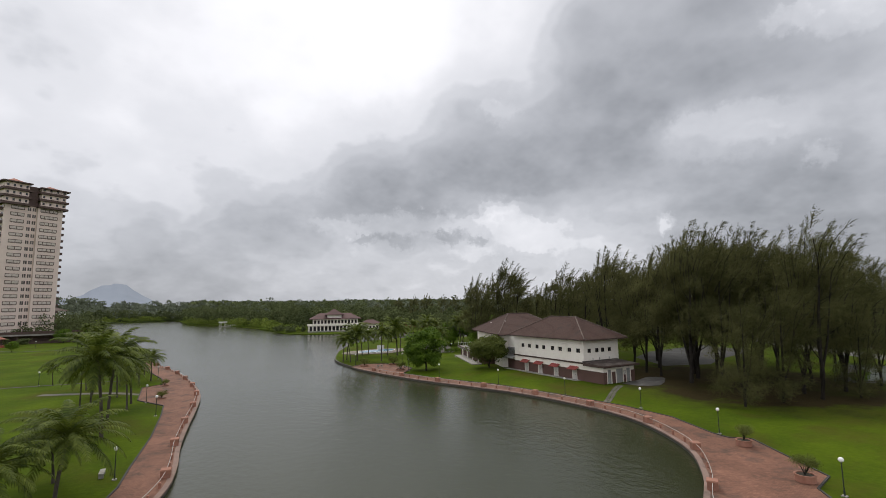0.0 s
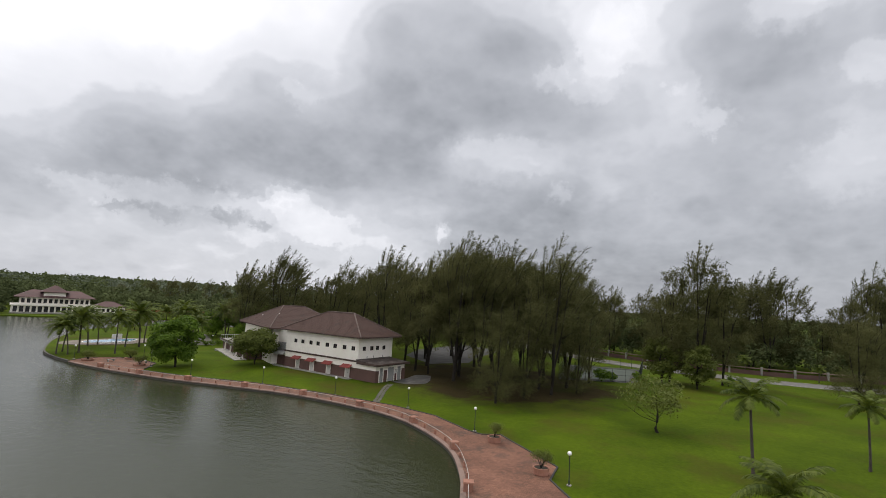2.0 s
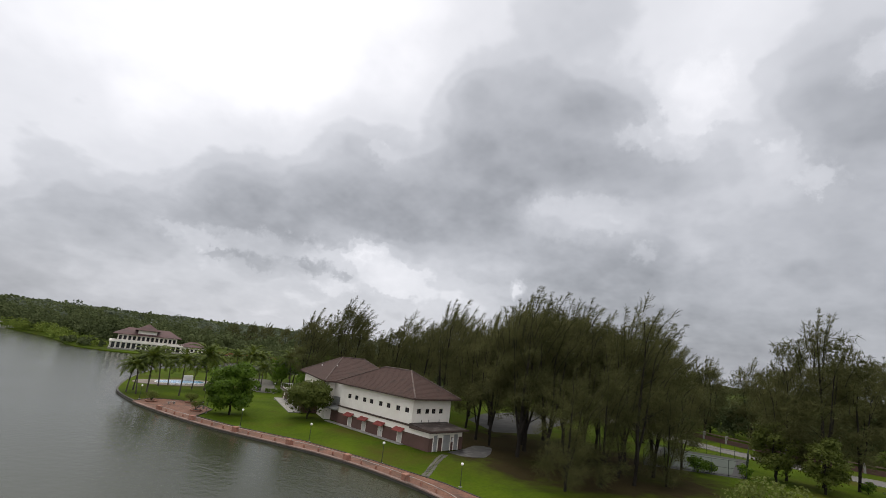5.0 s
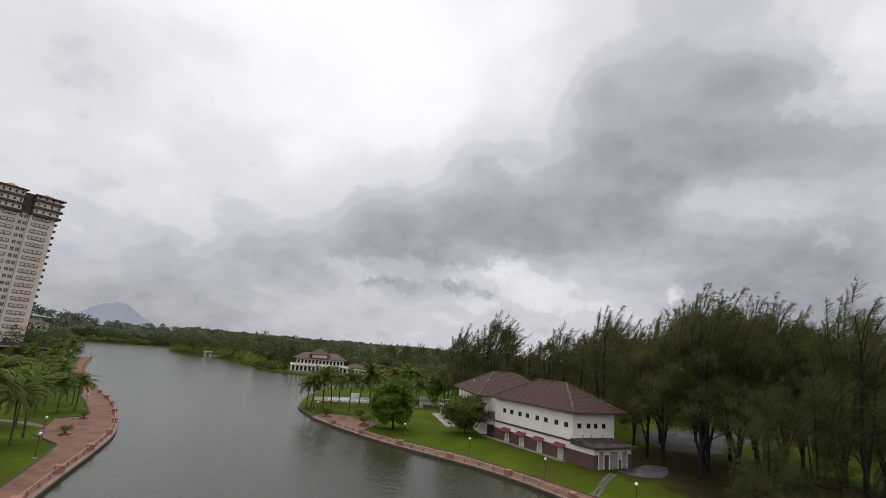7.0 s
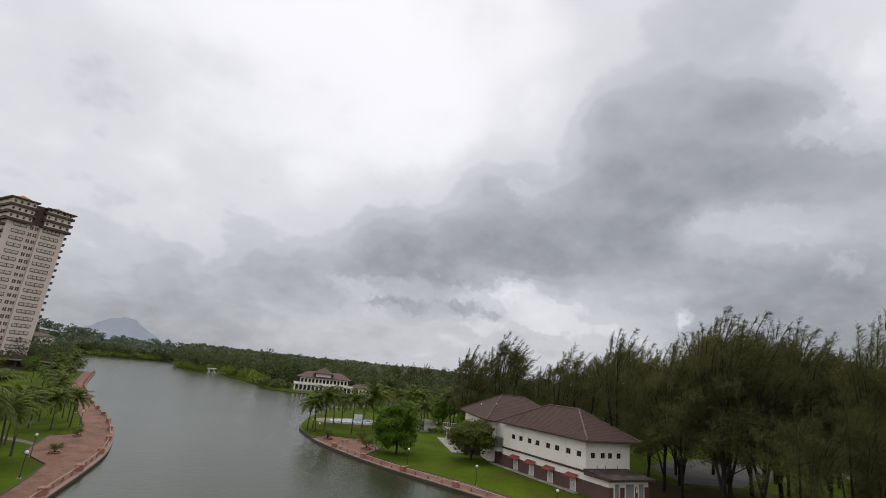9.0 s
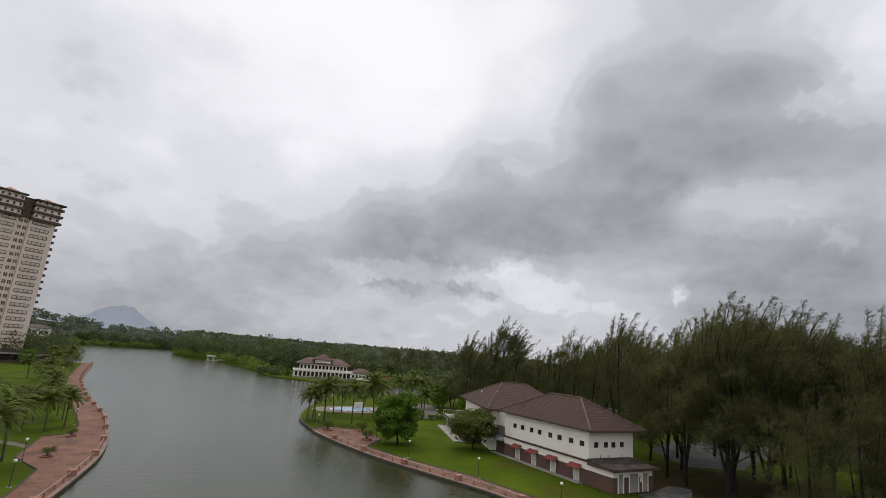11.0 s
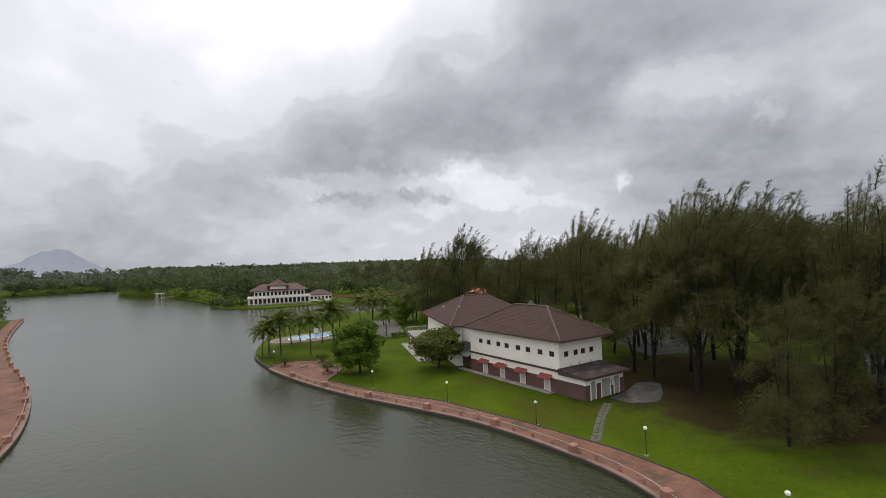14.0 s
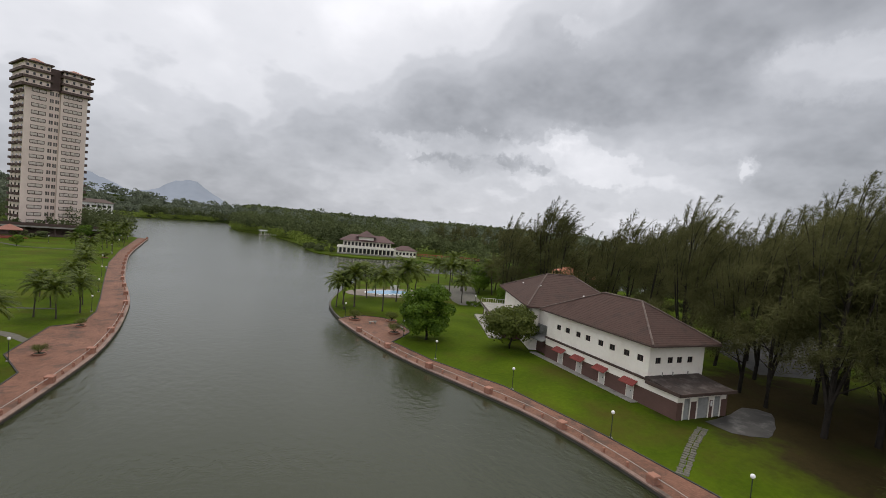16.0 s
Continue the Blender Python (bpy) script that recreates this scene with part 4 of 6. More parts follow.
    for a, b in (((72.5, 70.5, 10.2), (78.75, 79.1, 14.5)), ((85, 70.5, 10.2), (78.75, 79.1, 14.5)), ((78.75, 79.1, 14.5), (78.75, 87.2, 14.5)), ((72.5, 95.8, 10.2), (78.75, 87.2, 14.5))):
        tube(bm, [a, b], [0.14, 0.14], 6)
    put("ridge_cap", bm, RIDGE)
    bm = bmesh.new()
    for k in range(8):
        tube(bm, [(72.58, 72.5 + 3.2 * k, 9.98), (72.5, 72.5 + 3.2 * k, 9.86)], [0.07, 0.07], 5)
    put("gutter_bracket", bm, KERB)
    bm = bmesh.new()
    box(bm, 72.38, 70.4, 9.86, 72.5, 95.8, 10.08), box(bm, 72.5, 70.38, 9.86, 85.1, 70.5, 10.08)
    put("gutter", bm, BAND)
    put("plinth", boxed(72.3, 73.0, 0.8, 73.5, 97.5, 1.86), KERB, label="pale concrete walkway along the wall")
    put("plinth", boxed(73.3, 66.5, 0.8, 82.5, 66.9, 1.72), KERB)
    put("link_wall", boxed(74.6, 94.6, 4.0, 83, 101, 9.6), WHITE)
    put("link_base", boxed(74.6, 94.6, 0.8, 83, 101, 4.0), BROWN)
    bm = bmesh.new()
    v = [bm.verts.new(p) for p in ((72.7, 94.7, 4.5), (72.7, 100.4, 4.5), (74.6, 100.4, 5.1), (74.6, 94.7, 5.1), (72.7, 94.7, 4.3), (72.7, 100.4, 4.3), (74.6, 100.4, 4.9), (74.6, 94.7, 4.9))]
    for f in ((0, 3, 2, 1), (4, 5, 6, 7), (0, 1, 5, 4), (1, 2, 6, 5), (0, 4, 7, 3)):
        bm.faces.new([v[k] for k in f])
    put("link_canopy", bm, SHUTTER, label="grey sheet canopy over a side door")
    bm = bmesh.new()
    for k in range(9):
        box(bm, 74.25, 95.2 + 0.001 * k, 5.2 + 0.19 * k, 74.6, 98.6, 5.32 + 0.19 * k)
    put("louvre", bm, SHUTTER)
    # Rear hall, turned twenty degrees
    turn = pose(71.6, 98.6, 0, 0, 0, -20)
    put("rear_wall", boxed(1.3, 1.3, 0.7, 18.7, 28.5, 9.8), WHITE, turn)
    put("rear_roof", hip_roof(0, 0, 20, 30, 9.9, 4.9, 7.2, True), ROOF, turn)
    put("rear_roof_tiles", courses(0, 0, 20, 30, 9.9, 4.9, 7.2, 18, True), ROOF, turn)
    bm = bmesh.new()
    for a, b in (((0, 0, 10.0), (7.2, 15, 14.9)), ((0, 30, 10.0), (7.2, 15, 14.9)), ((20, 0, 10.0), (12.8, 15, 14.9)), ((7.2, 15, 14.9), (12.8, 15, 14.9))):
        tube(bm, [a, b], [0.15, 0.15], 6)
    put("rear_ridge_cap", bm, RIDGE, turn)
    for x, y, z in ((4.5, 9, 12.5), (3.2, 19, 11.8), (12, 5, 11.5)):
        bm = bmesh.new()
        tube(bm, [(x, y, z - 0.6), (x, y, z + 0.45)], [0.11, 0.11], 6)
        tube(bm, [(x, y, z + 0.45), (x, y, z + 0.6)], [0.17, 0.05], 6)
        put("roof_vent", bm, RAIL, turn)
    # Terrace with flat roof
    put("terrace_wall", boxed(-2.4, 9, 0.7, 7, 37, 3.9), BROWN, turn)
    put("terrace_roof", boxed(-3.2, 8, 3.9, 7, 38, 4.35), KERB, turn, "pale flat terrace slab")
    put("terrace_parapet", boxed(-3.3, 7.9, 4.35, -3.1, 38.1, 4.6), BAND, turn)
    put("terrace_deck", boxed(-5.2, 8, 0.7, -2.4, 33, 1.95), KERB, turn)
    for k in range(4):
        put("terrace_post", boxed(-3.1, 10 + 7 * k, 1.95, -2.8, 10.3 + 7 * k, 3.9), WHITE, turn)
    bm = bmesh.new()
    for k in range(12):
        tube(bm, [(-3.0 + 0.6 * k, 37.9, 4.3), (-3.0 + 0.6 * k, 37.9, 5.4)], [0.03, 0.03], 5)
    tube(bm, [(-3.0, 37.9, 5.4), (3.6, 37.9, 5.4)], [0.04, 0.04], 5)
    put("terrace_rail", bm, RAIL, turn)
    bm = bmesh.new()
    for k in range(3):
        box(bm, 0.9 + k * 2.2, 8.2 + k * 0, 6.0, 1.0 + k * 2.2, 8.3, 8.6)
    put("rear_mullion", bm, BAND, turn)
    return hall


sports_hall()


def tower():
    """Apartment tower; local x runs along its front, y inward."""
    block = thing("apartment_tower", -71.5, 342.3, 1.0, 33, "tall beige apartment tower with brown balconies and eaves", "tower")
    pitch, base, floors = 3.75, 4.5, 19
    top = base + pitch * floors
    part("shaft_left", boxed(-13.5, 0, 0, -3.2, 18, top), TOWERWALL, block)
    part("shaft_right", boxed(1.6, 0, 0, 13.5, 18, top), TOWERWALL, block)
    part("shaft_recess", boxed(-3.2, 1.6, 0, 1.6, 18, top + 11), TOWERWALL, block)
    wide = long_ = small = None

    def again(unit, x, y, z, turn=0):
        nonlocal_ob = copy_thing(unit, pose(x, y, z, 0, 0, turn))
        return nonlocal_ob

    for k in range(floors):
        z = base + pitch * k + 1.0
        if k == 0:
            wide = window_unit(block, pose(-7.6, -0.08, z), 6.2, 1.75, 2, depth=0.14, glass=TOWERPANE, t=0.26, rim=TOWERBROWN)
            long_ = window_unit(block, pose(6.9, -0.08, z), 8.4, 1.75, 4, depth=0.14, glass=TOWERPANE, t=0.26, rim=TOWERBROWN)
            small = window_unit(block, pose(-1.9, 1.52, z - 0.2), 2.0, 2.2, 2, depth=0.14, glass=RECESSPANE, t=0.14, rim=TOWERWALL)
        else:
            again(wide, -7.6, -0.08, z), again(long_, 6.9, -0.08, z), again(small, -1.9, 1.52, z - 0.2)
        again(small, 0.45, 1.52, z - 0.2)
        for name, mesh_box in (("apron_panel", (-10.5, -0.06, z - 0.3, -4.7, 0, z - 0.08)), ("apron_panel", (2.9, -0.06, z - 0.3, 10.9, 0, z - 0.08))):
            part(name, boxed(*mesh_box), TOWERBROWN, block)
    # Balconies on both flanks
    bm = boxed(-0.9, -1.5, -0.15, 0.9, 1.5, 0.15)
    box(bm, -0.9, -1.5, 0.15, -0.75, 1.5, 1.15), box(bm, 0.75, -1.5, 0.15, 0.9, 1.5, 1.15), box(bm, -0.75, -1.5, 0.15, 0.75, -1.38, 1.15)
    balcony = part("balcony", bm, TOWERBROWN, block)
    spots = [(-14.3, 2.2), (-14.3, 8.4), (-14.3, 14.5), (14.2, 2.2), (14.2, 10)]
    first = True
    for k in range(floors + 2):
        for x, y in spots:
            if first:
                balcony.matrix_basis = pose(x, y, base + pitch * k)
                first = False
            else:
                ob = new("balcony", balcony.data)
                ob.parent = block
                ob.matrix_basis = pose(x, y, base + pitch * k)
            if x < 0 and k < floors:
                pane = new("balcony_door", door_mesh)
                pane.parent = block
                pane.matrix_basis = pose(-13.53, y, base + pitch * k + 0.15)
    # Three wider storeys with deep eaves
    for k in range(3):
        z = top + 0.3 + k * 4.0
        for a, b in ((-14.6, -3.0), (1.8, 14.8)):
            part("crown_storey", boxed(a + 0.5, -0.9, z, b - 0.5, 18.6, z + 3.2), TOWERWALL, block)
            part("crown_eave", boxed(a - 0.6, -1.9, z - 0.95, b + 0.6, 19.5, z + 0.3), TOWERBROWN, block)
            for j in range(4):
                x = a + 1.6 + (b - a - 3.2) * j / 3
                window_unit(block, pose(x, -0.98, z + 1.0), 1.0, 1.3, 1, depth=0.12)
    z = top + 12.2
    part("eave", boxed(-15.6, -2.3, z - 0.7, -2.4, 19.5, z), TOWERBROWN, block)
    part("eave", boxed(1.2, -2.3, z - 1.8, 15.8, 19.5, z - 1.1), TOWERBROWN, block)
    # Added dark slab that stands in for the shade between the crown storeys
    part("recess_shade", boxed(-3.0, 1.2, top, 1.8, 1.6, z - 1), TOWERBROWN, block)
    part("roof_left", hip_roof(-13.2, 0.5, -4.2, 17, z + 0.22, 2.6), TERRACOTTA, block, "terracotta hipped roof")
    part("roof_right", hip_roof(3.4, 0.5, 13.6, 17, z - 0.88, 2.4), TERRACOTTA, block, "terracotta hipped roof")


door_bm = boxed(-0.02, -1.0, 0, 0.05, 1.0, 2.2)
door_mesh = bpy.data.meshes.new("balcony_door")
door_bm.to_mesh(door_mesh)
door_mesh.materials.append(GLASS)
tower()


def podium():
    base = thing("car_park", -62, 322, 1.0, 8, "low dark car-park podium with planted roof", "car park")
    part("back_wall", boxed(-38, 4, -0.3, 18, 8, 4.2), BAND, base)
    part("deck", boxed(-40, -1, 4.2, 20, 12, 5.0), KERB, base)
    part("parapet", boxed(-40, -1.1, 5.0, 20, -0.8, 6.4), BAND, base)
    for k in range(10):
        part("column", boxed(-38 + 6 * k, -0.6, -0.3, -37.4 + 6 * k, 0, 4.2), BAND, base)
    part("low_wall", boxed(-38, -0.4, -0.3, 18, -0.1, 1.2), BAND, base)


podium()


def mansion():
    house = thing("lakeside_mansion", 79, 325, 1.0, -13, "cream two-storey colonnaded mansion with maroon roof", "house")
    part("base", boxed(-1, -3.4, -0.3, 42, 18, 0.8), KERB, house)
    part("ground_storey", boxed(0, 0, 0.8, 41, 18, 5.2), WHITE, house)
    part("floor_band", boxed(-1.2, -3.3, 4.6, 42, 18, 5.3), WHITE, house)
    part("upper_storey", boxed(3, 1.5, 5.3, 38, 18, 9.8), WHITE, house)
    for k in range(15):
        part("column", boxed(-0.6 + 2.92 * k, -3.0, 0.8, -0.1 + 2.92 * k, -2.5, 4.6), WHITE, house)
    for k in range(14):
        window_unit(house, pose(1.6 + 2.92 * k, -0.06, 0.9), 2.3, 3.3, 2, depth=0.1)
    for k in range(13):
        window_unit(house, pose(4.6 + 2.65 * k, 1.44, 6.1), 1.6, 2.5, 2, depth=0.1)
    bm = bmesh.new()
    box(bm, -1.2, -3.3, 6.1, 42, -3.15, 6.25)
    for k in range(44):
        box(bm, -1.2 + k * 0.98, -3.3, 5.3, -1.05 + k * 0.98, -3.15, 6.1)
    part("balustrade", bm, WHITE, house)
    part("roof", hip_roof(0.2, -1.8, 40.8, 20, 9.6, 4.2, 8), MAROON, house)
    part("gable_block", boxed(14, 0.3, 9.6, 25, 10, 12.8), WHITE, house)
    part("upper_roof", hip_roof(12.2, -1.4, 26.8, 12, 12.8, 4.0), MAROON, house)
    part("side_wing", boxed(41, 3, 0.3, 58, 15, 5.0), WHITE, house)
    part("side_roof", hip_roof(40, 2, 59, 16, 5.0, 3.2), MAROON, house)
    for k in range(6):
        window_unit(house, pose(43.2 + 2.7 * k, 2.94, 1.8), 1.6, 1.8, 2, depth=0.1)
    house.scale = (0.85, 0.85, 0.9)


mansion()


def white_house():
    house = thing("white_house", -96, 520, 1.0, 20, "white two-storey house with dark flat roof among trees", "house")
    part("wall", boxed(-14, 0, -0.3, 14, 12, 17), RAIL, house)
    part("roof", hip_roof(-15.5, -1.5, 15.5, 13.5, 17.0, 3.0), BAND, house)
    for k in range(7):
        window_unit(house, pose(-11.5 + 3.8 * k, -0.06, 12.6), 2.2, 2.2, 2, depth=0.1)
        window_unit(house, pose(-11.5 + 3.8 * k, -0.06, 8.0), 2.2, 2.2, 2, depth=0.1)


white_house()


def boathouse():
    hut = thing("boathouse", 40, 508, 0.3, -20, "small white jetty pavilion on the far shore", "pavilion")
    part("jetty", boxed(-3, -2, -1.4, 14, 4, 0.7), KERB, hut)
    for x in (-1.8, 2.6):
        for y in (-1.2, 2.8):
            part("post", boxed(x, y, 0.7, x + 0.4, y + 0.4, 4.2), RAIL, hut)
    part("roof", boxed(-2.6, -2, 4.2, 3.8, 4, 4.9), RAIL, hut)
    for k in range(6):
        part("post", boxed(5 + 1.6 * k, -1.9, 0.7, 5.25 + 1.6 * k, -1.65, 2.4), RAIL, hut)


boathouse()


def red_bridge():
    bridge = thing("red_footbridge", 128, 316, 1.0, -20, "long red-railed footbridge over the canal", "bridge")
    part("deck", boxed(0, -1.2, 1.4, 42, 1.2, 1.8), BAND, bridge)
    for side in (-1.15, 1.05):
        part("handrail", boxed(0, side, 3.0, 42, side + 0.12, 3.2), REDFENCE, bridge)
        for k in range(43):
            part("baluster", boxed(k * 0.98, side, 1.8, k * 0.98 + 0.3, side + 0.1, 3.0), REDFENCE, bridge)
    for k in range(5):
        part("pier", boxed(2 + k * 9, -0.9, -2.4, 2.6 + k * 9, 0.9, 1.4), BAND, bridge)


red_bridge()


def roadside_fence():
    """Brown wall with white posts beyond the road."""
    fence = thing("roadside_wall", 0, 0, 1.0, label="low brown wall with white posts and rail beyond the road", category="wall")
    line = offset(road_line, -17)
    line = [p for p in line if -95 < p[1] < 100]
    bm = bmesh.new()
    sweep(bm, line, [(-0.12, -0.3), (0.12, -0.3), (0.12, 1.3), (-0.12, 1.3)])
    part("wall", bm, BROWN, fence)
    bm = bmesh.new()
    sweep(bm, line, [(-0.18, 1.9), (0.18, 1.9), (0.18, 2.2), (-0.18, 2.2)])
    part("rail", bm, LEDGE, fence)
    runs, at = along(line)
    s = 0
    while s < runs[-1]:
        x, y, turn = at(s)
        bm = boxed(-0.28, -0.28, -0.2, 0.28, 0.28, 2.5)
        bm.transform(pose(x, y, 0, 0, 0, turn))
        part("post", bm, KERB, fence)
        s += 8.5


roadside_fence()


def court_fence():
    fence = thing("court_fence", 0, 0, 1.0, label="thin green wire fence posts round the court", category="fence")
    ring = [(117, 47), (150, 57), (159, 37), (128, 31), (117, 47)]
    for a, b in zip(ring, ring[1:]):
        m = int(math.dist(a, b) / 3)
        for k in range(m):
            x, y = a[0] + (b[0] - a[0]) * k / m, a[1] + (b[1] - a[1]) * k / m
            bm = bmesh.new()
            tube(bm, [(x, y, -0.2), (x, y, 3.2)], [0.05, 0.05], 6)
            part("post", bm, POLE, fence)
        for z in (0.3, 1.7, 3.15):
            bm = bmesh.new()
            tube(bm, [(*a, z), (*b, z)], [0.03, 0.03], 5)
            part("wire", bm, POLE, fence)


court_fence()


def street_lamp(x, y, turn):
    lamp = thing("street_lamp", x, y, 1.0, turn, "tall grey street lamp beside the road", "street lamp")
    bm = bmesh.new()
    tube(bm, [(0, 0, -0.2), (0, 0, 7.5), (0.3, 0, 8.0), (1.6, 0, 8.3)], [0.11, 0.07, 0.06, 0.05], 8)
    part("pole", bm, SHUTTER, lamp)
    part("head", boxed(1.4, -0.18, 8.2, 2.3, 0.18, 8.4), SHUTTER, lamp)


street_lamp(174, 20, 180)


def planter(r=1.1, h=0.9, seed=3, name="round_planter", label="round terracotta planter holding a wispy shrub"):
    pot = thing(name, 0, 0, 0, label=label, category="planter", group="promenade planters")
    bm = bmesh.new()
    sides = 20
    profile = [(r * 0.96, 0), (r, 0.06), (r, h - 0.12), (r * 1.06, h - 0.1), (r * 1.06, h), (r * 0.86, h), (r * 0.84, h - 0.12)]
    rings = [[bm.verts.new((q * math.cos(2 * math.pi * s / sides), q * math.sin(2 * math.pi * s / sides), z)) for s in range(sides)] for q, z in profile]
    for a, b in zip(rings, rings[1:]):
        for s in range(sides):
            bm.faces.new((a[s], a[(s + 1) % sides], b[(s + 1) % sides], b[s]))
    part("pot", bm, PINK, pot, smooth=False)
    bm = bmesh.new()
    bm.faces.new([bm.verts.new((r * 0.85 * math.cos(2 * math.pi * s / sides), r * 0.85 * math.sin(2 * math.pi * s / sides), h - 0.1)) for s in range(sides)])
    part("soil", bm, SOIL, pot)
    rng = np.random.default_rng(seed)
    bm = bmesh.new()
    spots = []
    for k in range(9):
        a = rng.uniform(0, 2 * math.pi)
        tip = Vector((math.cos(a) * rng.uniform(0.5, 1.2), math.sin(a) * rng.uniform(0.5, 1.2), h + rng.uniform(0.9, 1.7)))
        mid = Vector((tip.x * 0.4, tip.y * 0.4, h + 0.6))
        tube(bm, [(0, 0, h - 0.15), mid, tip], [0.06, 0.035, 0.012], 5)
        spots.append(np.array(tip) + rng.normal(size=(210, 3)) * np.array([0.42, 0.42, 0.27]))
    part("stem", bm, BARK, pot)
    verts, faces = leaf_quads(rng, np.concatenate(spots), 0.24, 0.06)
    sheet("shrub", verts, faces, LIGHTLEAF, pot)
    return pot


def set_out(model, spots, z):
    for k, (x, y, f) in enumerate(spots):
        at = pose(x, y, z, 0, 0, 47 * k) @ Matrix.Scale(f, 4)
        if k == 0:
            model.matrix_basis = at
        else:
            copy_thing(model, Matrix()).matrix_basis = at


set_out(planter(), [(57.8, 32.2, 0.74), (51.2, 23.2, 0.74)], 1.05)
set_out(planter(1.25, 0.32, 4, "ring_planter", "low terracotta ring bed holding a small tree"), [(47.0, 128.0, 0.95), (54.9, 126.3, 0.95), (52.2, 115.4, 0.9), (-1.0, 104.8, 0.62), (-0.8, 121.6, 0.6), (-22.4, 232, 0.9)], 1.05)


def bench(x, y, turn):
    seat = thing("bench", x, y, 1.05, turn, "pale concrete bench on the promenade", "bench")
    part("seat", boxed(-0.9, -0.22, 0.4, 0.9, 0.22, 0.5), KERB, seat)
    part("leg", boxed(-0.75, -0.2, 0, -0.6, 0.2, 0.4), KERB, seat)
    part("leg", boxed(0.6, -0.2, 0, 0.75, 0.2, 0.4), KERB, seat)


for x, y, turn in ((-15.2, 202, 100), (-24, 250, 100), (-5.1, 59.5, 90), (50, 124, 20), (54.6, 119, 110)):
    bench(x, y, turn)


def pool():
    made = thing("swimming_pool", 66, 167.5, 1.0, 12, "blue kidney-shaped swimming pool with pale deck", "pool")
    def oval(a, b, wob, m=36):
        return [(a * math.cos(t) * (1 + wob * math.cos(2 * t)), b * math.sin(t) * (1 + wob * math.sin(3 * t))) for t in (2 * math.pi * k / m for k in range(m))]
    part("deck", slab(oval(13.0, 8.4, 0.06), -0.3, 0.10), POOLDECK, made)
    part("rim", slab(oval(7.2, 4.2, 0.1), -0.2, 0.24), RAIL, made)
    part("pool_water", slab(oval(6.8, 3.8, 0.1), -0.2, 0.27), POOLWATER, made)
    for k in range(6):
        part("lounger", boxed(-6 + k * 1.6, -6.0, 0.1, -5.4 + k * 1.6, -4.6, 0.5), RAIL, made)
    part("pool_wall", boxed(4, 5.6, -0.2, 7, 6.0, 1.6), RAIL, made)


pool()


def gazebo(x, y, turn):
    hut = thing("garden_pavilion", x, y, 1.0, turn, "red-brown garden pavilion with timber steps", "pavilion")
    for a in (-3, 3):
        for b in (-3, 3):
            part("post", boxed(a - 0.15, b - 0.15, -0.2, a + 0.15, b + 0.15, 4), BAND, hut)
    part("floor", boxed(-3.6, -3.6, -0.2, 3.6, 3.6, 1.0), REDFENCE, hut)
    part("roof", hip_roof(-4.6, -4.6, 4.6, 4.6, 4.0, 2.4), TERRACOTTA, hut)
    for k in range(6):
        part("step", boxed(3.6 + k * 0.5, -1.4, -0.2, 4.1 + k * 0.5, 1.4, 0.9 - k * 0.16), REDFENCE, hut)


gazebo(-74, 300, 20)


def red_roofed_house(x, y, turn):
    house = thing("red_roofed_house", x, y, 1.0, turn, "house with orange tiled roof behind the trees", "house")
    part("wall", boxed(-9, -6, -0.3, 9, 6, 7), WHITE, house)
    part("roof", hip_roof(-10, -7, 10, 7, 7.0, 4.0), surface("orange_tile", (0.34, 0.12, 0.06), (0.45, 0.18, 0.10), 0.3, 0.8), house)


red_roofed_house(138, 172, -15)


def mountain():
    """A far ridge under cloud, kilometres away."""
    rng = np.random.default_rng(9)
    verts, faces = [], []
    m, rows = 90, 6
    for j in range(rows):
        for k in range(m):
            a = radians(-24 + 30 * k / (m - 1))
            az = math.degrees(a)
            peak = 150 * math.exp(-((az + 5.2) / 3.6) ** 2) + 42 * math.exp(-((az + 5.3) / 2.2) ** 2) + 180 * math.exp(-((az + 14.2) / 3.2) ** 2) + 40 * math.exp(-((az + 9) / 6) ** 2)
            peak *= 1 + 0.03 * math.sin(k * 0.9) + 0.02 * math.sin(k * 2.1 + j)
            d = 3900 + 90 * j
            verts.append((d * math.sin(a), d * math.cos(a), 1 + peak * j / (rows - 1)))
    for j in range(rows - 1):
        for k in range(m - 1):
            faces.append((j * m + k, j * m + k + 1, (j + 1) * m + k + 1, (j + 1) * m + k))
    tagged(sheet("backdrop_mountain", verts, faces, MOUNTAIN), "mountain ridge tinted blue-grey by painted haze far beyond the forest", "mountain", kind="structure")


mountain()

# ---- trees ----
def limbs(rng, bm, base, top, radius, count, reach, low=0.3, rise=0.8, sides=5):
    """A bent trunk with limbs; gives back the limbs' points."""
    base, top = Vector(base), Vector(top)
    stem = [base.lerp(top, k / 6) + Vector((rng.normal() * 0.12, rng.normal() * 0.12, 0)) * (k > 0) for k in range(7)]
    tube(bm, stem, [radius * (1 - 0.13 * k) for k in range(7)], 8)
    ends = []
    for k in range(count):
        f = low + (0.97 - low) * (k + rng.uniform(0, 1)) / count
        start = base.lerp(top, f)
        turn = rng.uniform(0, 2 * math.pi)
        far = reach * (1.05 - 0.75 * f) * rng.uniform(0.7, 1.2)
        tip = start + Vector((math.cos(turn) * far, math.sin(turn) * far, far * rise * rng.uniform(0.6, 1.3)))
        mid = start.lerp(tip, 0.5) + Vector((0, 0, -far * 0.1))
        tube(bm, [start, mid, tip], [radius * 0.35 * (1.1 - f), radius * 0.2 * (1.1 - f), 0.02], sides)
        ends.append((start, mid, tip))
    return ends


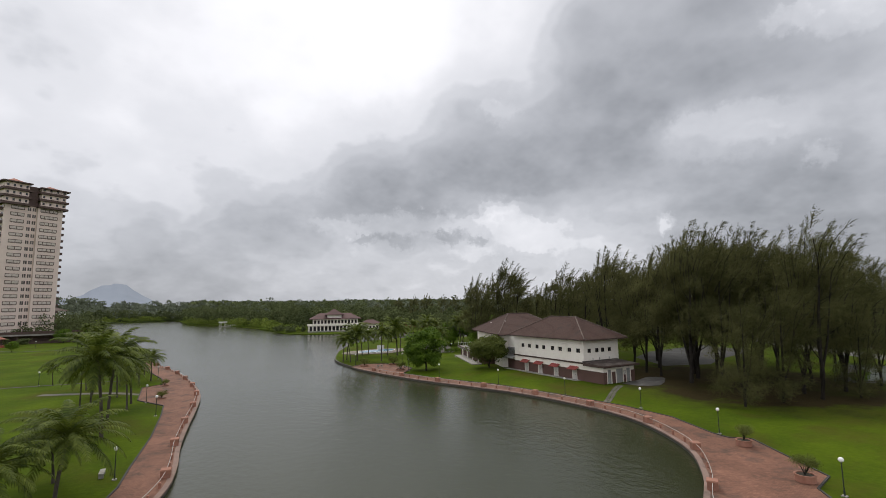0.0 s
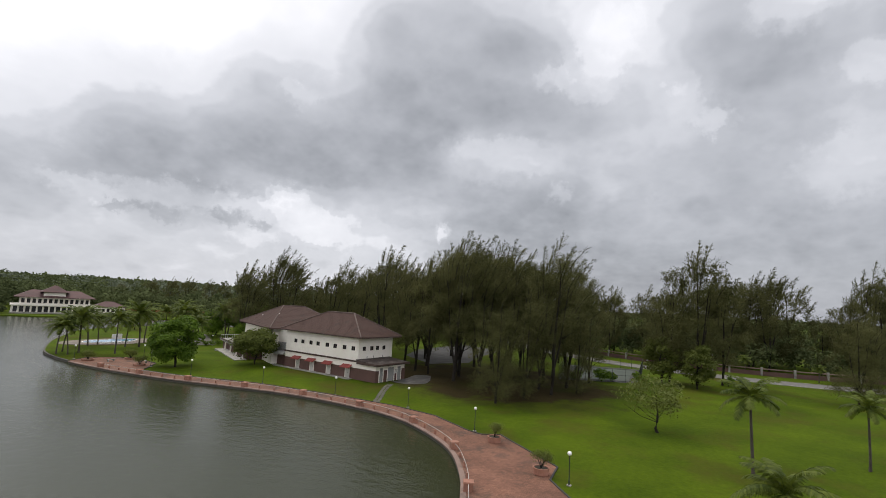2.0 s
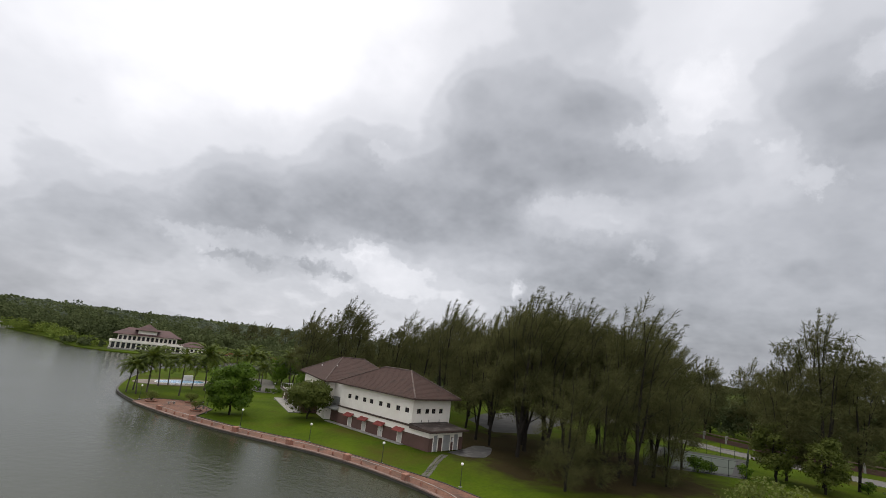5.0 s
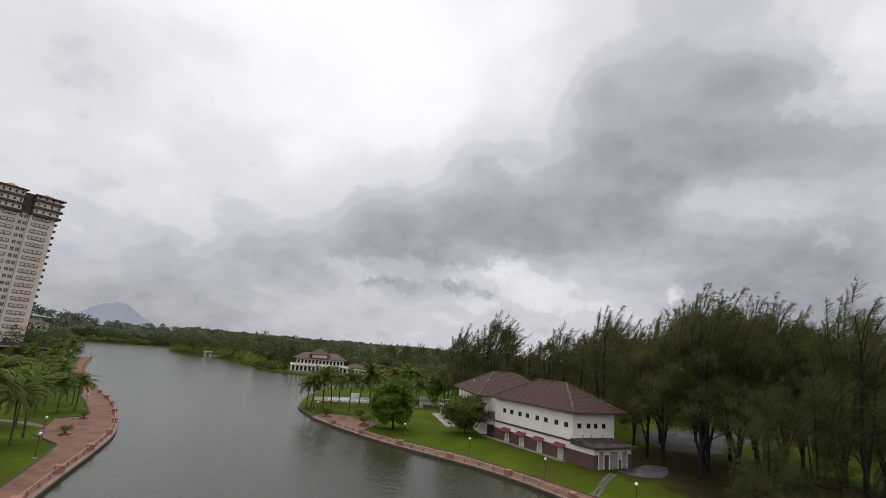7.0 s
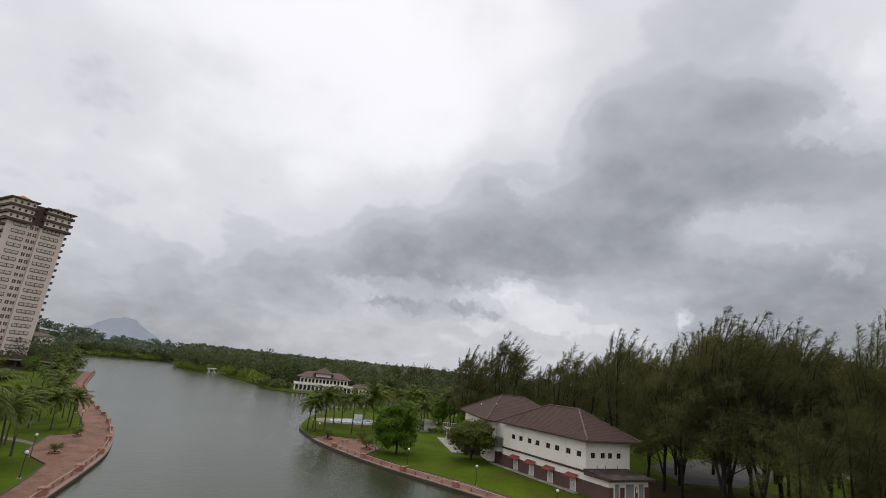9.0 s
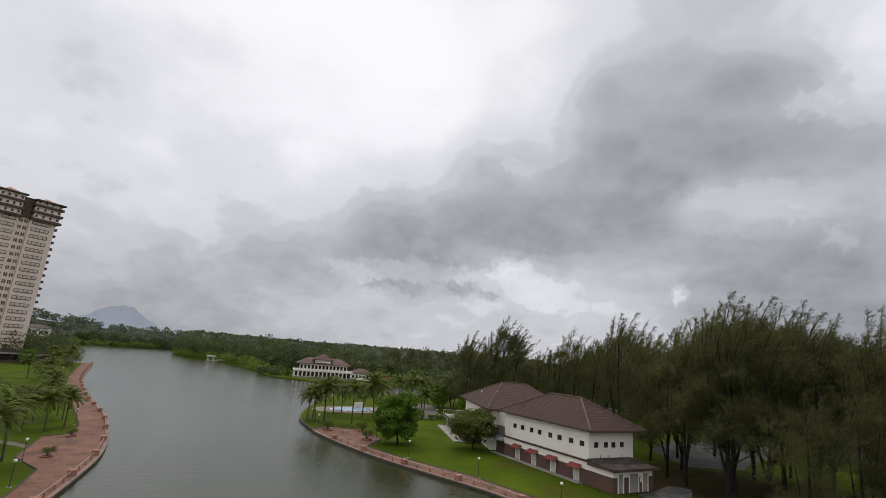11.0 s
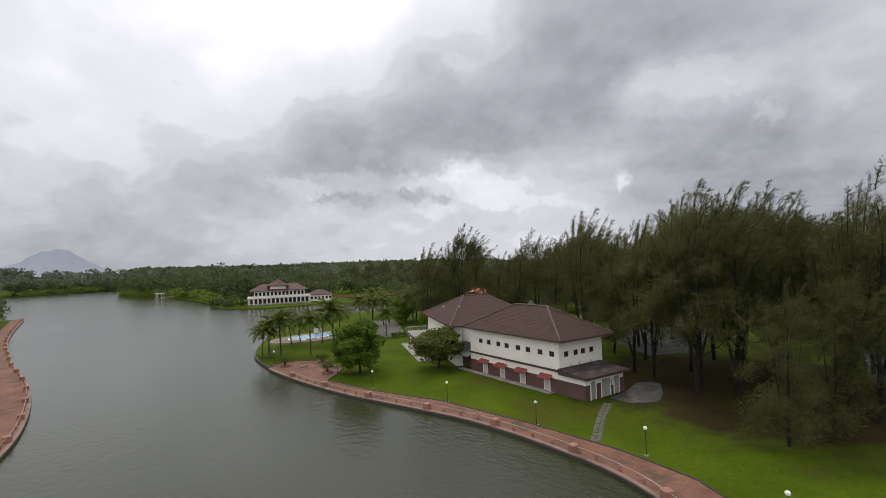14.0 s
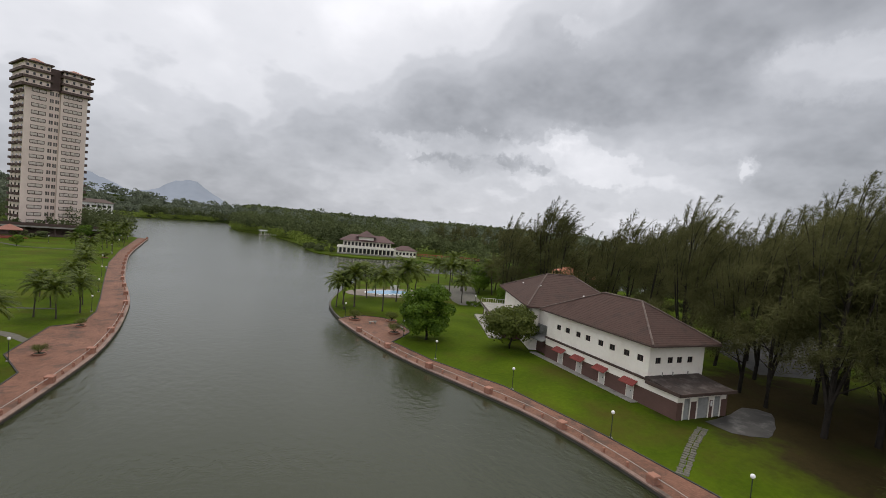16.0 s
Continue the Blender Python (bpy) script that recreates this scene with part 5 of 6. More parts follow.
def needle_tufts(rng, centres, length, width, ways):
    """Slim three-cornered tufts at centres, pointing along ways."""
    m = len(centres)
    ways = np.asarray(ways, float) + rng.normal(size=(m, 3)) * 0.3
    ways /= np.linalg.norm(ways, axis=1)[:, None] + 1e-9
    side = np.cross(ways, rng.normal(size=(m, 3)))
    side /= np.linalg.norm(side, axis=1)[:, None] + 1e-9
    size = rng.uniform(0.65, 1.35, (m, 1))
    foot = centres - ways * length * size * 0.4
    verts = np.stack([foot - side * width * size / 2, foot + side * width * size / 2, centres + ways * length * size * 0.6], 1).reshape(-1, 3)
    return verts, np.arange(3 * m).reshape(m, 3)


def casuarina(seed, height, spread, clumps=30, plumes=22, bare=0.2, coarse=1.0):
    """A tall she-oak: soft masses of hanging needles on rising limbs, and open feathery plumes bent by the wind above them."""
    rng = np.random.default_rng(seed)
    tree = thing("casuarina_tree", 0, 0, 0, label="tall olive-dark feathery casuarina tree with wispy wind-bent top", category="tree", group="casuarina grove")
    wind = np.array([0.62, -0.36, 0.0])
    bm = bmesh.new()
    limbs(rng, bm, (0, 0, -0.3), (0.5, -0.3, height * 0.82), height * 0.010 + 0.04, 14, spread * 0.8, bare * 0.8, 1.0)
    for k in range(2):
        turn = rng.uniform(0, 6.28)
        fork = Vector((math.cos(turn), math.sin(turn), 0)) * spread * 0.42
        tube(bm, [(0, 0, height * 0.1), fork * 0.5 + Vector((0, 0, height * 0.3)), fork + Vector((0, 0, height * 0.66))], [height * 0.007, height * 0.005, 0.04], 6)
    spots, ways = [], []
    # The body: clumps of needles round the limbs' ends, widest at mid height, smaller towards the top
    high = bare + (0.82 - bare) * ((np.arange(clumps) + rng.uniform(0, 1, clumps)) / clumps) ** 0.9
    turn = rng.uniform(0, 6.28, clumps)
    reach = spread * np.interp(high, [0.1, 0.25, 0.45, 0.6, 0.7, 0.8], [0.6, 0.9, 1.0, 0.95, 0.82, 0.6]) * rng.uniform(0.05, 1.0, clumps) ** 0.5
    middle = np.stack([np.cos(turn) * reach + (high - 0.4) * 1.6, np.sin(turn) * reach - (high - 0.4) * 0.9, high * height], 1)
    for at, h in zip(middle, high):
        r = rng.uniform(1.3, 2.4) * spread / 7 * (1.22 - 0.45 * h)
        m = int(100 * r ** 1.5 * (1.25 - 0.5 * h) / coarse ** 1.6)
        d = rng.normal(size=(m, 3))
        d /= np.linalg.norm(d, axis=1)[:, None]
        spots.append(at + d * rng.uniform(0.15, 1.25, (m, 1)) * np.array([r, r, r * 0.85]) + wind * d[:, 2:] * 0.4)
        ways.append(d * 0.8 + wind * 0.45 + rng.normal(size=(m, 3)) * 0.5)
    body, body_ways, spots, ways = np.concatenate(spots), np.concatenate(ways), [], []
    # Plumes: a thin bent stem each, with slim branchlets that sweep up and shorten to the tip
    for k in range(plumes):
        turn = rng.uniform(0, 6.28)
        out = np.array([math.cos(turn), math.sin(turn), 0])
        far = 0.0 if k == 0 else rng.uniform(0.05, 1.0) ** 0.6 * 0.95
        tip_high = height * (1.0 if k == 0 else (1 - 0.24 * far ** 2) * rng.uniform(0.80, 0.99))
        long = height * rng.uniform(0.12, 0.22)
        foot = out * spread * far * 0.8 + np.array([0, 0, tip_high - long])
        tip = out * spread * far * 1.25 + np.array([0, 0, tip_high]) + wind * rng.uniform(0.8, 2.6)
        stem = [foot + (tip - foot) * np.array([f ** 1.3, f ** 1.3, f]) + wind * (f ** 2) * 0.9 for f in np.linspace(0, 1, 6)]
        tube(bm, [tuple(p) for p in stem], [0.085, 0.07, 0.055, 0.04, 0.025, 0.01], 3, False)
        for _ in range(int(long * 5.0)):
            f = rng.uniform(0.0, 1.0) ** 0.85
            i = min(4, int(f * 5))
            at = stem[i] + (stem[i + 1] - stem[i]) * (f * 5 - i)
            along = (stem[i + 1] - stem[i]) / np.linalg.norm(stem[i + 1] - stem[i])
            side = rng.normal(size=3)
            side -= along * side.dot(along)
            side /= np.linalg.norm(side)
            way = along * rng.uniform(0.55, 1.0) + side * rng.uniform(0.5, 0.95) + wind * 0.4
            way /= np.linalg.norm(way)
            size = (0.45 + 1.35 * (1 - f) ** 0.8) * rng.uniform(0.6, 1.25)
            m = 4 + int(6 * size)
            t = rng.uniform(0.05, 1.0, (m, 1))
            spots.append(at + way * t * size + wind * t ** 2 * 0.3 * size + rng.normal(size=(m, 3)) * 0.10 * (0.5 + t))
            ways.append(np.repeat((way + wind * 0.35)[None], m, 0))
    part("trunk", bm, BARK, tree)
    verts, faces = needle_tufts(rng, body, 0.85 * coarse, 0.088 * coarse, body_ways)
    tops, top_faces = needle_tufts(rng, np.concatenate(spots), 0.60 * coarse ** 0.5, 0.055 * coarse ** 0.5, np.concatenate(ways))
    sheet("crown", np.concatenate([verts, tops]), np.concatenate([faces, top_faces + len(verts)]), NEEDLE, tree)
    return tree


def palm_frond(bm, rng, start, turn, rise, length, width, sag, leaflets=20):
    """A feather leaf: a bent rib with hanging leaflets on both sides."""
    points, out = [], Vector((math.cos(turn), math.sin(turn), 0))
    p, angle = Vector(start), rise
    for k in range(9):
        points.append(p.copy())
        p = p + (out * math.cos(angle) + Vector((0, 0, math.sin(angle)))) * (length / 8)
        angle -= sag / 8 * (0.6 + 0.1 * k)
    tube(bm, points, [0.05 - 0.005 * k for k in range(9)], 3, False)
    side = Vector((-out.y, out.x, 0))
    for k in range(leaflets):
        f = 0.12 + 0.86 * k / leaflets
        i = min(7, int(f * 8))
        at = points[i].lerp(points[i + 1], f * 8 - i)
        ahead = (points[i + 1] - points[i]).normalized()
        span = width * math.sin(math.pi * min(1, 0.15 + f * 0.85)) ** 0.6 * rng.uniform(0.8, 1.1)
        for s in (-1, 1):
            tip = at + side * s * span * 0.8 + ahead * span * 0.55 - Vector((0, 0, span * rng.uniform(0.35, 0.7)))
            mid = at.lerp(tip, 0.5) + Vector((0, 0, span * 0.12))
            w = ahead * 0.085
            a, b, c, d = (bm.verts.new(q) for q in (at - w, mid - w, mid + w, at + w))
            e = bm.verts.new(tip)
            bm.faces.new((a, b, c, d))
            bm.faces.new((b, e, c))


def coconut_palm(seed, height, lean=0.8, fronds=28, length=4.7, name="coconut_palm", label="coconut palm with arching feathery fronds on the lawn", royal=False):
    rng = np.random.default_rng(seed)
    tree = thing(name, 0, 0, 0, label=label, category="palm", group="lakeside palms")
    bm = bmesh.new()
    turn = rng.uniform(0, 2 * math.pi)
    top = Vector((math.cos(turn) * lean, math.sin(turn) * lean, height))
    stem = [Vector((top.x * (k / 8) ** 1.6, top.y * (k / 8) ** 1.6, height * k / 8 - (0.2 if k == 0 else 0))) for k in range(9)]
    tube(bm, stem, [0.22 if k == 0 else 0.17 - 0.007 * k for k in range(9)], 9)
    part("trunk", bm, PALMBARK, tree)
    if royal:
        bm = bmesh.new()
        tube(bm, [top, top + Vector((0, 0, 0.9)), top + Vector((0, 0, 1.4))], [0.15, 0.13, 0.05], 8)
        part("crownshaft", bm, LIGHTLEAF, tree, "smooth green crownshaft")
        top = top + Vector((0, 0, 1.2))
    for k in range(fronds):
        bm = bmesh.new()
        f = k / fronds
        palm_frond(bm, rng, top, k * 2.4 + rng.uniform(-0.2, 0.2), 1.4 - 1.7 * f + rng.uniform(-0.12, 0.12), length * rng.uniform(0.85, 1.1), 0.85, 1.85 - 0.4 * f)
        part("frond", bm, FROND, tree)
    return tree


def round_tree(seed, height, radius, leaves, material=None, name="round_tree", label="dense round-crowned broadleaf tree on the lawn", low=0.25, size=0.34, gaps=0.0):
    rng = np.random.default_rng(seed)
    tree = thing(name, 0, 0, 0, label=label, category="tree")
    bm = bmesh.new()
    limbs(rng, bm, (0, 0, -0.3), (0, 0, height * 0.75), 0.06 + height * 0.02, 12, radius * 0.9, 0.25, 0.8)
    part("trunk", bm, BARK, tree)
    clumps = 34
    way = rng.normal(size=(clumps, 3))
    way /= np.linalg.norm(way, axis=1)[:, None]
    far = rng.uniform(0.3, 1.0, (clumps, 1)) ** 0.45
    half = height * (1 - low) / 2
    middle = way * far * np.array([radius * 0.84, radius * 0.84, half * 0.84]) + np.array([0, 0, height * low + half])
    per = leaves // clumps
    lump = rng.uniform(0.24, 0.42, (clumps, 1, 1)) * radius * (1 - gaps)
    shell = rng.normal(size=(clumps, per, 3))
    shell /= np.linalg.norm(shell, axis=2)[:, :, None]
    shell[:, :, 2] = np.where(rng.uniform(size=(clumps, per)) < 0.7, np.abs(shell[:, :, 2]), shell[:, :, 2]) * 0.85
    spots = (middle[:, None] + shell * lump * rng.uniform(0.7, 1.12, (clumps, per, 1))).reshape(-1, 3)
    verts, faces = shell_leaves(rng, spots, shell.reshape(-1, 3) + np.array([0, 0, 0.35]), size, size * 0.62, 0.42)
    sheet("crown", verts, faces, material or LEAF, tree)
    return tree


def place(models, spots, swing=180):
    """Copies models to (x, y, height factor) in turn, each turned its own way; the models take the first places."""
    rng = random.Random(5)
    for k, (x, y, f) in enumerate(spots):
        m = models[k % len(models)]
        at = pose(x, y, ground_z(x, y), rng.uniform(-2.5, 2.5), rng.uniform(-1.5, 3.5), rng.uniform(-swing, swing)) @ Matrix.Diagonal((f * rng.uniform(0.92, 1.08), f * rng.uniform(0.92, 1.08), f, 1))
        if k < len(models):
            m.matrix_basis = at
        else:
            c = copy_thing(m, Matrix())
            c.matrix_basis = at


GROVE = [(88.8, 59, 1.05), (94, 56, 1.03), (95, 74, 0.86), (105, 69, 1.09), (107.5, 80, 0.97), (117, 71, 1.18), (98, 44, 0.9), (97, 63, 1.08), (95, 40, 1.05), (110, 48, 0.88), (112, 58, 1.11), (104, 54, 1.0), (122, 60, 1.05), (92, 68, 0.9), (124, 48, 1.03), (118, 40, 0.69), (106, 41, 0.92), (114, 64, 1.1), (128, 70, 1.18)]
BACK_GROVE = [(101, 90, 1.03), (108, 88, 0.9), (112, 98, 1.09), (120, 90, 0.97), (106, 104, 0.86), (118, 112, 0.9), (110, 122, 0.89), (128, 104, 1.03), (114, 136, 0.72), (124, 128, 1.03), (104, 134, 0.86), (132, 116, 1.05), (126, 146, 0.81), (111, 150, 1.11), (138, 136, 0.95), (119, 160, 1.11), (92, 142, 0.86), (97, 147, 0.92), (140, 150, 0.8), (150, 140, 1.05), (134, 90, 1.1), (142, 80, 1.05)]
FAR_WOOD_LINE = [(172, 392, 0.8), (181, 405, 0.72), (190, 398, 0.86), (199, 412, 0.78), (207, 402, 0.9), (216, 416, 0.8), (226, 404, 0.88), (236, 398, 0.84), (246, 388, 0.92), (160, 410, 0.66)]
FAR_GROVE = [(140, 20, 1.18), (145, 15, 0.9), (138, 26, 0.8), (150, 60, 0.92), (160, 75, 1.0), (172, 82, 1.0), (192, 66, 0.95), (198, 58, 0.88), (200, 45, 0.92), (196, 30, 1.0), (202, 18, 1.1), (200, 6, 1.14), (205, -8, 0.62), (208, -22, 1.2), (212, -38, 1.2), (204, -48, 1.15), (216, -60, 1.2)]
ROADSIDE_GROVE = [(222, 0, 1.1), (226, -30, 1.15), (210, 36, 0.98), (214, 11, 1.14), (198, 74, 1.0), (220, -75, 1.15), (232, -50, 1.1), (212, 60, 0.9), (204, 12, 1.05), (196, 38, 0.86), (202, -15, 0.9), (200, -29, 1.2), (206, -40, 1.15), (197, -22, 1.0), (192, -36, 1.0), (210, -14, 0.7), (212, 24, 1.1), (199, 24, 1.0)]
place([casuarina(11, 31, 7.4, 40, 34, 0.24), casuarina(12, 31, 6.4, 36, 28, 0.27), casuarina(13, 31, 8.0, 44, 36, 0.22), casuarina(14, 31, 6.8, 36, 30, 0.28), casuarina(15, 31, 7.0, 38, 28, 0.24)], GROVE + BACK_GROVE, 30)
place([casuarina(17, 31, 7.4, 42, 22, 0.16, 1.4), casuarina(18, 31, 6.2, 38, 18, 0.2, 1.4), casuarina(19, 31, 8.0, 46, 24, 0.14, 1.4)], FAR_GROVE + ROADSIDE_GROVE + FAR_WOOD_LINE, 30)

place([casuarina(16, 30, 8.0, 38, 20, 0.08)], [(79, 43.6, 0.62), (87, 42.0, 0.7), (101, 37, 0.55), (137.5, -10.3, 0.7), (140.5, -12.5, 0.62)], 30)

PENINSULA_PALMS = [(45.6, 143, 0.9), (46.9, 139.8, 0.84), (50.2, 143.4, 1.29), (56.6, 157, 1.04), (56, 138, 1.09), (63.8, 152, 1.09), (66.5, 150, 1.34), (48, 147, 0.94), (60, 160, 0.99), (72, 160, 1.09), (86, 166, 1.19), (95, 176, 1.29), (104, 170, 1.29), (112, 182, 1.34), (92, 190, 1.19), (102, 200, 1.29), (118, 196, 1.29), (84, 152, 0.99)]
LEFT_PALMS = [(-7.1, 77, 1.4), (-7.2, 84, 1.3), (-9.8, 138, 0.77), (-5.5, 141, 0.72), (-7.3, 146.3, 0.68), (-29, 236, 0.77), (-33, 240, 0.85), (-24, 250, 0.68), (-30, 262, 0.77), (-28, 290, 0.77), (-34, 330, 1.02), (-38, 340, 1.02), (-23, 139, 0.51), (-10.5, 152, 0.77), (-12, 160, 0.68), (-14, 171, 0.81), (-16.5, 183, 0.72), (-19, 196, 0.81)]
WEST_LAWN_PALMS = [(-22, 206, 0.72), (-24, 217, 0.85), (-27, 226, 0.77), (-31, 274, 0.94), (-37, 300, 1.02), (-33, 312, 0.94), (-39, 322, 1.02), (-12.5, 99, 0.8), (-12, 107, 0.78), (-5.8, 96.7, 0.9), (-5.6, 102.4, 0.92), (-8.5, 111.4, 0.82), (-13, 117, 0.8), (-15, 125, 0.78), (-5.9, 127.5, 0.82), (-3.8, 132.8, 0.76), (-9.5, 129, 0.75), (-15, 149, 0.68)]
place([coconut_palm(21, 7.2), coconut_palm(22, 7.8, 1.3), coconut_palm(23, 6.6, 0.5)], PENINSULA_PALMS + LEFT_PALMS + WEST_LAWN_PALMS)
place([coconut_palm(27, 5.4, 0.6, 36, 5.6, label="short bushy coconut palm with long drooping fronds")], [(-7.8, 53.5, 1.0), (-11, 50, 0.85), (-9, 60, 0.8)])
place([round_tree(31, 8.6, 4.1, 18000, low=0.06, size=0.36)], [(57.0, 110.0, 1.25)])
place([round_tree(35, 9.5, 5.0, 4000, name="broadleaf_tree", label="green broadleaf tree behind the hall", low=0.1, size=0.55)], [(98, 131, 1.0), (106, 180, 1.05), (113, 175, 1.2), (119, 168, 1.25), (100, 172, 0.7), (124, 178, 1.3), (104, 142, 1.1), (110, 154, 1.0), (92, 140, 0.8), (120, 172, 1.1), (90, 210, 0.8), (128, 186, 1.2), (-40, 332, 0.9), (-58, 262, 0.5), (-50, 318, 0.8)])
place([round_tree(32, 5.8, 3.8, 10000, DARKLEAF, name="spreading_tree", label="low spreading dark tree beside the hall", low=0.2)], [(69.7, 100.2, 1.36)])
place([round_tree(33, 8.4, 2.9, 6000, DARKLEAF, name="conical_bush", label="dense upright evergreen bush on the lawn", low=0.02)], [(134, 27, 1.4), (131.5, 19, 1.28)])
place([round_tree(34, 6.5, 4.4, 1900, LIGHTLEAF, "sparse_tree", "small sparse tree with light green leaves", 0.32, 0.32)], [(79.4, 17.5, 1.12)])
place([coconut_palm(24, 7.2, 0.2, 17, 3.7, "royal_palm", "royal palm with smooth pale trunk on the lawn", True)], [(66.9, 5.7, 1.0), (79.7, -5.2, 0.85)])
place([coconut_palm(25, 4.2, 0.4, 20, 4.2)], [(48.4, 2.7, 1.0)])


def woods(name, spots, leaf, label, seed, per=90, material=None):
    """A belt of far trees as one body of leaf clumps: each tree a few rounded masses, leafy on the outside."""
    rng = np.random.default_rng(seed)
    every, faces_out = [], []
    for x, y, r, top, *base in spots:
        lumps = 6
        way = rng.normal(size=(lumps, 3))
        way /= np.linalg.norm(way, axis=1)[:, None]
        middle = way * np.array([r * 0.6, r * 0.6, top * 0.27]) + np.array([0, 0, top * 0.58])
        middle[0] = (0, 0, top * 0.25)
        wide = rng.uniform(0.38, 0.62, (lumps, 1, 1)) * np.array([r, r, top * 0.42])
        m = rng.normal(size=(lumps, per // lumps, 3))
        m /= np.linalg.norm(m, axis=2)[:, :, None]
        m[:, :, 2] = np.where(m[:, :, 2] < -0.2, -m[:, :, 2], m[:, :, 2])
        every.append((middle[:, None] + m * wide * rng.uniform(0.8, 1.1, (lumps, per // lumps, 1))).reshape(-1, 3) + np.array([x, y, 1 + sum(base)]))
        faces_out.append(m.reshape(-1, 3) + np.array([0, 0, 0.3]))
    verts, faces = shell_leaves(rng, np.concatenate(every), np.concatenate(faces_out), leaf, leaf * 0.8, 1.0)
    ob = sheet(name, verts, faces, material or WOODS)
    return tagged(ob, label, "woods", kind="stuff")


def hill_z(x, y):
    """The low wooded hill behind the far end of the lake."""
    def ramp(v):
        v = min(1.0, max(0.0, v))
        return v * v * (3 - 2 * v)
    return 1.0 + 32 * ramp(max(y - 815, -160 - x) / 230) * max(ramp((60 - x) / 330), 0.40 * ramp((1000 - x) / 300))


def wooded_hill():
    bm = bmesh.new()
    grid = [[bm.verts.new((-900 + 24 * i, 420 + 24 * j, hill_z(-900 + 24 * i, 420 + 24 * j) - 0.02)) for i in range(85)] for j in range(45)]
    for j in range(44):
        for i in range(84):
            quad = (grid[j][i], grid[j][i + 1], grid[j + 1][i + 1], grid[j + 1][i])
            if max(v.co.z for v in quad) > 1.0:
                bm.faces.new(quad)
    for v in [v for v in bm.verts if not v.link_faces]:
        bm.verts.remove(v)
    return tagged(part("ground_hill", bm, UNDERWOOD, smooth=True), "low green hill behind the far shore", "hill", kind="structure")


wooded_hill()


def belt(rng, line, depth, count, top, r, rise=0.0):
    """Trees strewn behind a shoreline of points, away from the lake (to the right of its way)."""
    pts = smooth_line(line, 6.0)
    inland = [offset(pts, d) for d in np.linspace(0, depth, 8)]
    out = []
    for _ in range(count):
        k = int(rng.integers(0, 8)) if rise > 0.06 else min(7, int(abs(rng.normal()) * 3.4))
        row = inland[k]
        p = row[rng.integers(len(row))]
        out.append((p[0] + rng.normal() * 3, p[1] + rng.normal() * 3, r * rng.uniform(0.7, 1.3), top * rng.uniform(0.65, 1.25), abs(depth) * k / 7 * rise))
    return out


rng = np.random.default_rng(77)
far_trees = []
while len(far_trees) < 900:
    x, y = rng.uniform(-620, 20), rng.uniform(520, 1060)
    if y > (812 if x > -20 else 802) or x < -150:
        far_trees.append((x, y, rng.uniform(6, 12), rng.uniform(11, 21), hill_z(x, y) - 1))
hill_trees, far_trees = far_trees, []
far_trees += [(x, rng.uniform(788, 800) + (14 if x > -30 else 0), rng.uniform(5, 9), rng.uniform(10, 19)) for x in rng.uniform(-105, 6, 60)]
far_trees += belt(rng, [(16, 800), (20, 617), (33, 552), (52, 520), (66, 436)], -130, 330, 17, 6.5, 0.05)
far_trees += belt(rng, [(74, 440), (80, 392), (90, 360), (140, 346), (200, 316), (260, 266)], -110, 300, 13, 5.5, 0.03)
for _ in range(520):
    a, d = radians(rng.uniform(-4, 48)), rng.uniform(560, 1150)
    x, y = d * math.sin(a), d * math.cos(a)
    if x > 60 + 0.1 * (y - 500) or y > 830:
        hill_trees.append((x, y, rng.uniform(8, 13), rng.uniform(13, 22) + 6 * (rng.uniform() > 0.85), hill_z(x, y) - 1))
woods("hill_woods", hill_trees, 3.0, "haze-tinted green woods on the low hill beyond the lake", 47, 96, HILLWOODS)
woods("shore_woods", far_trees, 1.7, "dense mixed green woods rising behind the far shore", 41, 96)
fringe = belt(rng, [(13, 640), (16, 614), (29, 549), (48, 516), (60, 440), (66, 392)], -9, 130, 7.0, 4.5)
fringe += belt(rng, [(-116, 700), (-96, 776), (-58, 782), (-18, 797)], -8, 110, 7, 5)
fringe += belt(rng, [(64, 384), (66, 352), (70, 330)], -9, 22, 3.2, 2.2)
woods("shore_mangroves", fringe, 1.0, "bright green mangrove bushes along the far shore", 46, 90, MANGROVE)
near_trees = [(x, y, rng.uniform(2.5, 4.5), rng.uniform(7, 13)) for x, y in zip(rng.uniform(150, 300, 160), rng.uniform(215, 330, 160)) if (x - 200) * 0.6 + (y - 232) > 10]
near_trees += [(x, y, rng.uniform(2.5, 4.5), rng.uniform(8, 14)) for x, y in zip(rng.uniform(104, 330, 220), rng.uniform(125, 200, 220)) if x + y > 270]
near_trees += [(x, y, rng.uniform(3, 5), rng.uniform(9, 17)) for x, y in zip(rng.uniform(215, 420, 420), rng.uniform(-110, 140, 420))]
woods("park_woods", near_trees, 1.1, "mixed green trees behind the park", 42, 84)
roadside = [(x, y, rng.uniform(2.5, 4.5), rng.uniform(5, 12)) for x, y in zip(rng.uniform(193, 235, 330), rng.uniform(-120, 120, 330)) if x > 190 + max(0, -y - 10) * 0.55 and x > 188 + max(0, y - 40) * 0.6]
woods("roadside_woods", roadside, 0.8, "dark leafy undergrowth beyond the road", 44, 170)
garden = [(x, 318 + x * 0.14 + 22 + rng.uniform(-3, 3), rng.uniform(1.5, 3), rng.uniform(5.0, 9.5)) for x in rng.uniform(-104, -30, 46)]
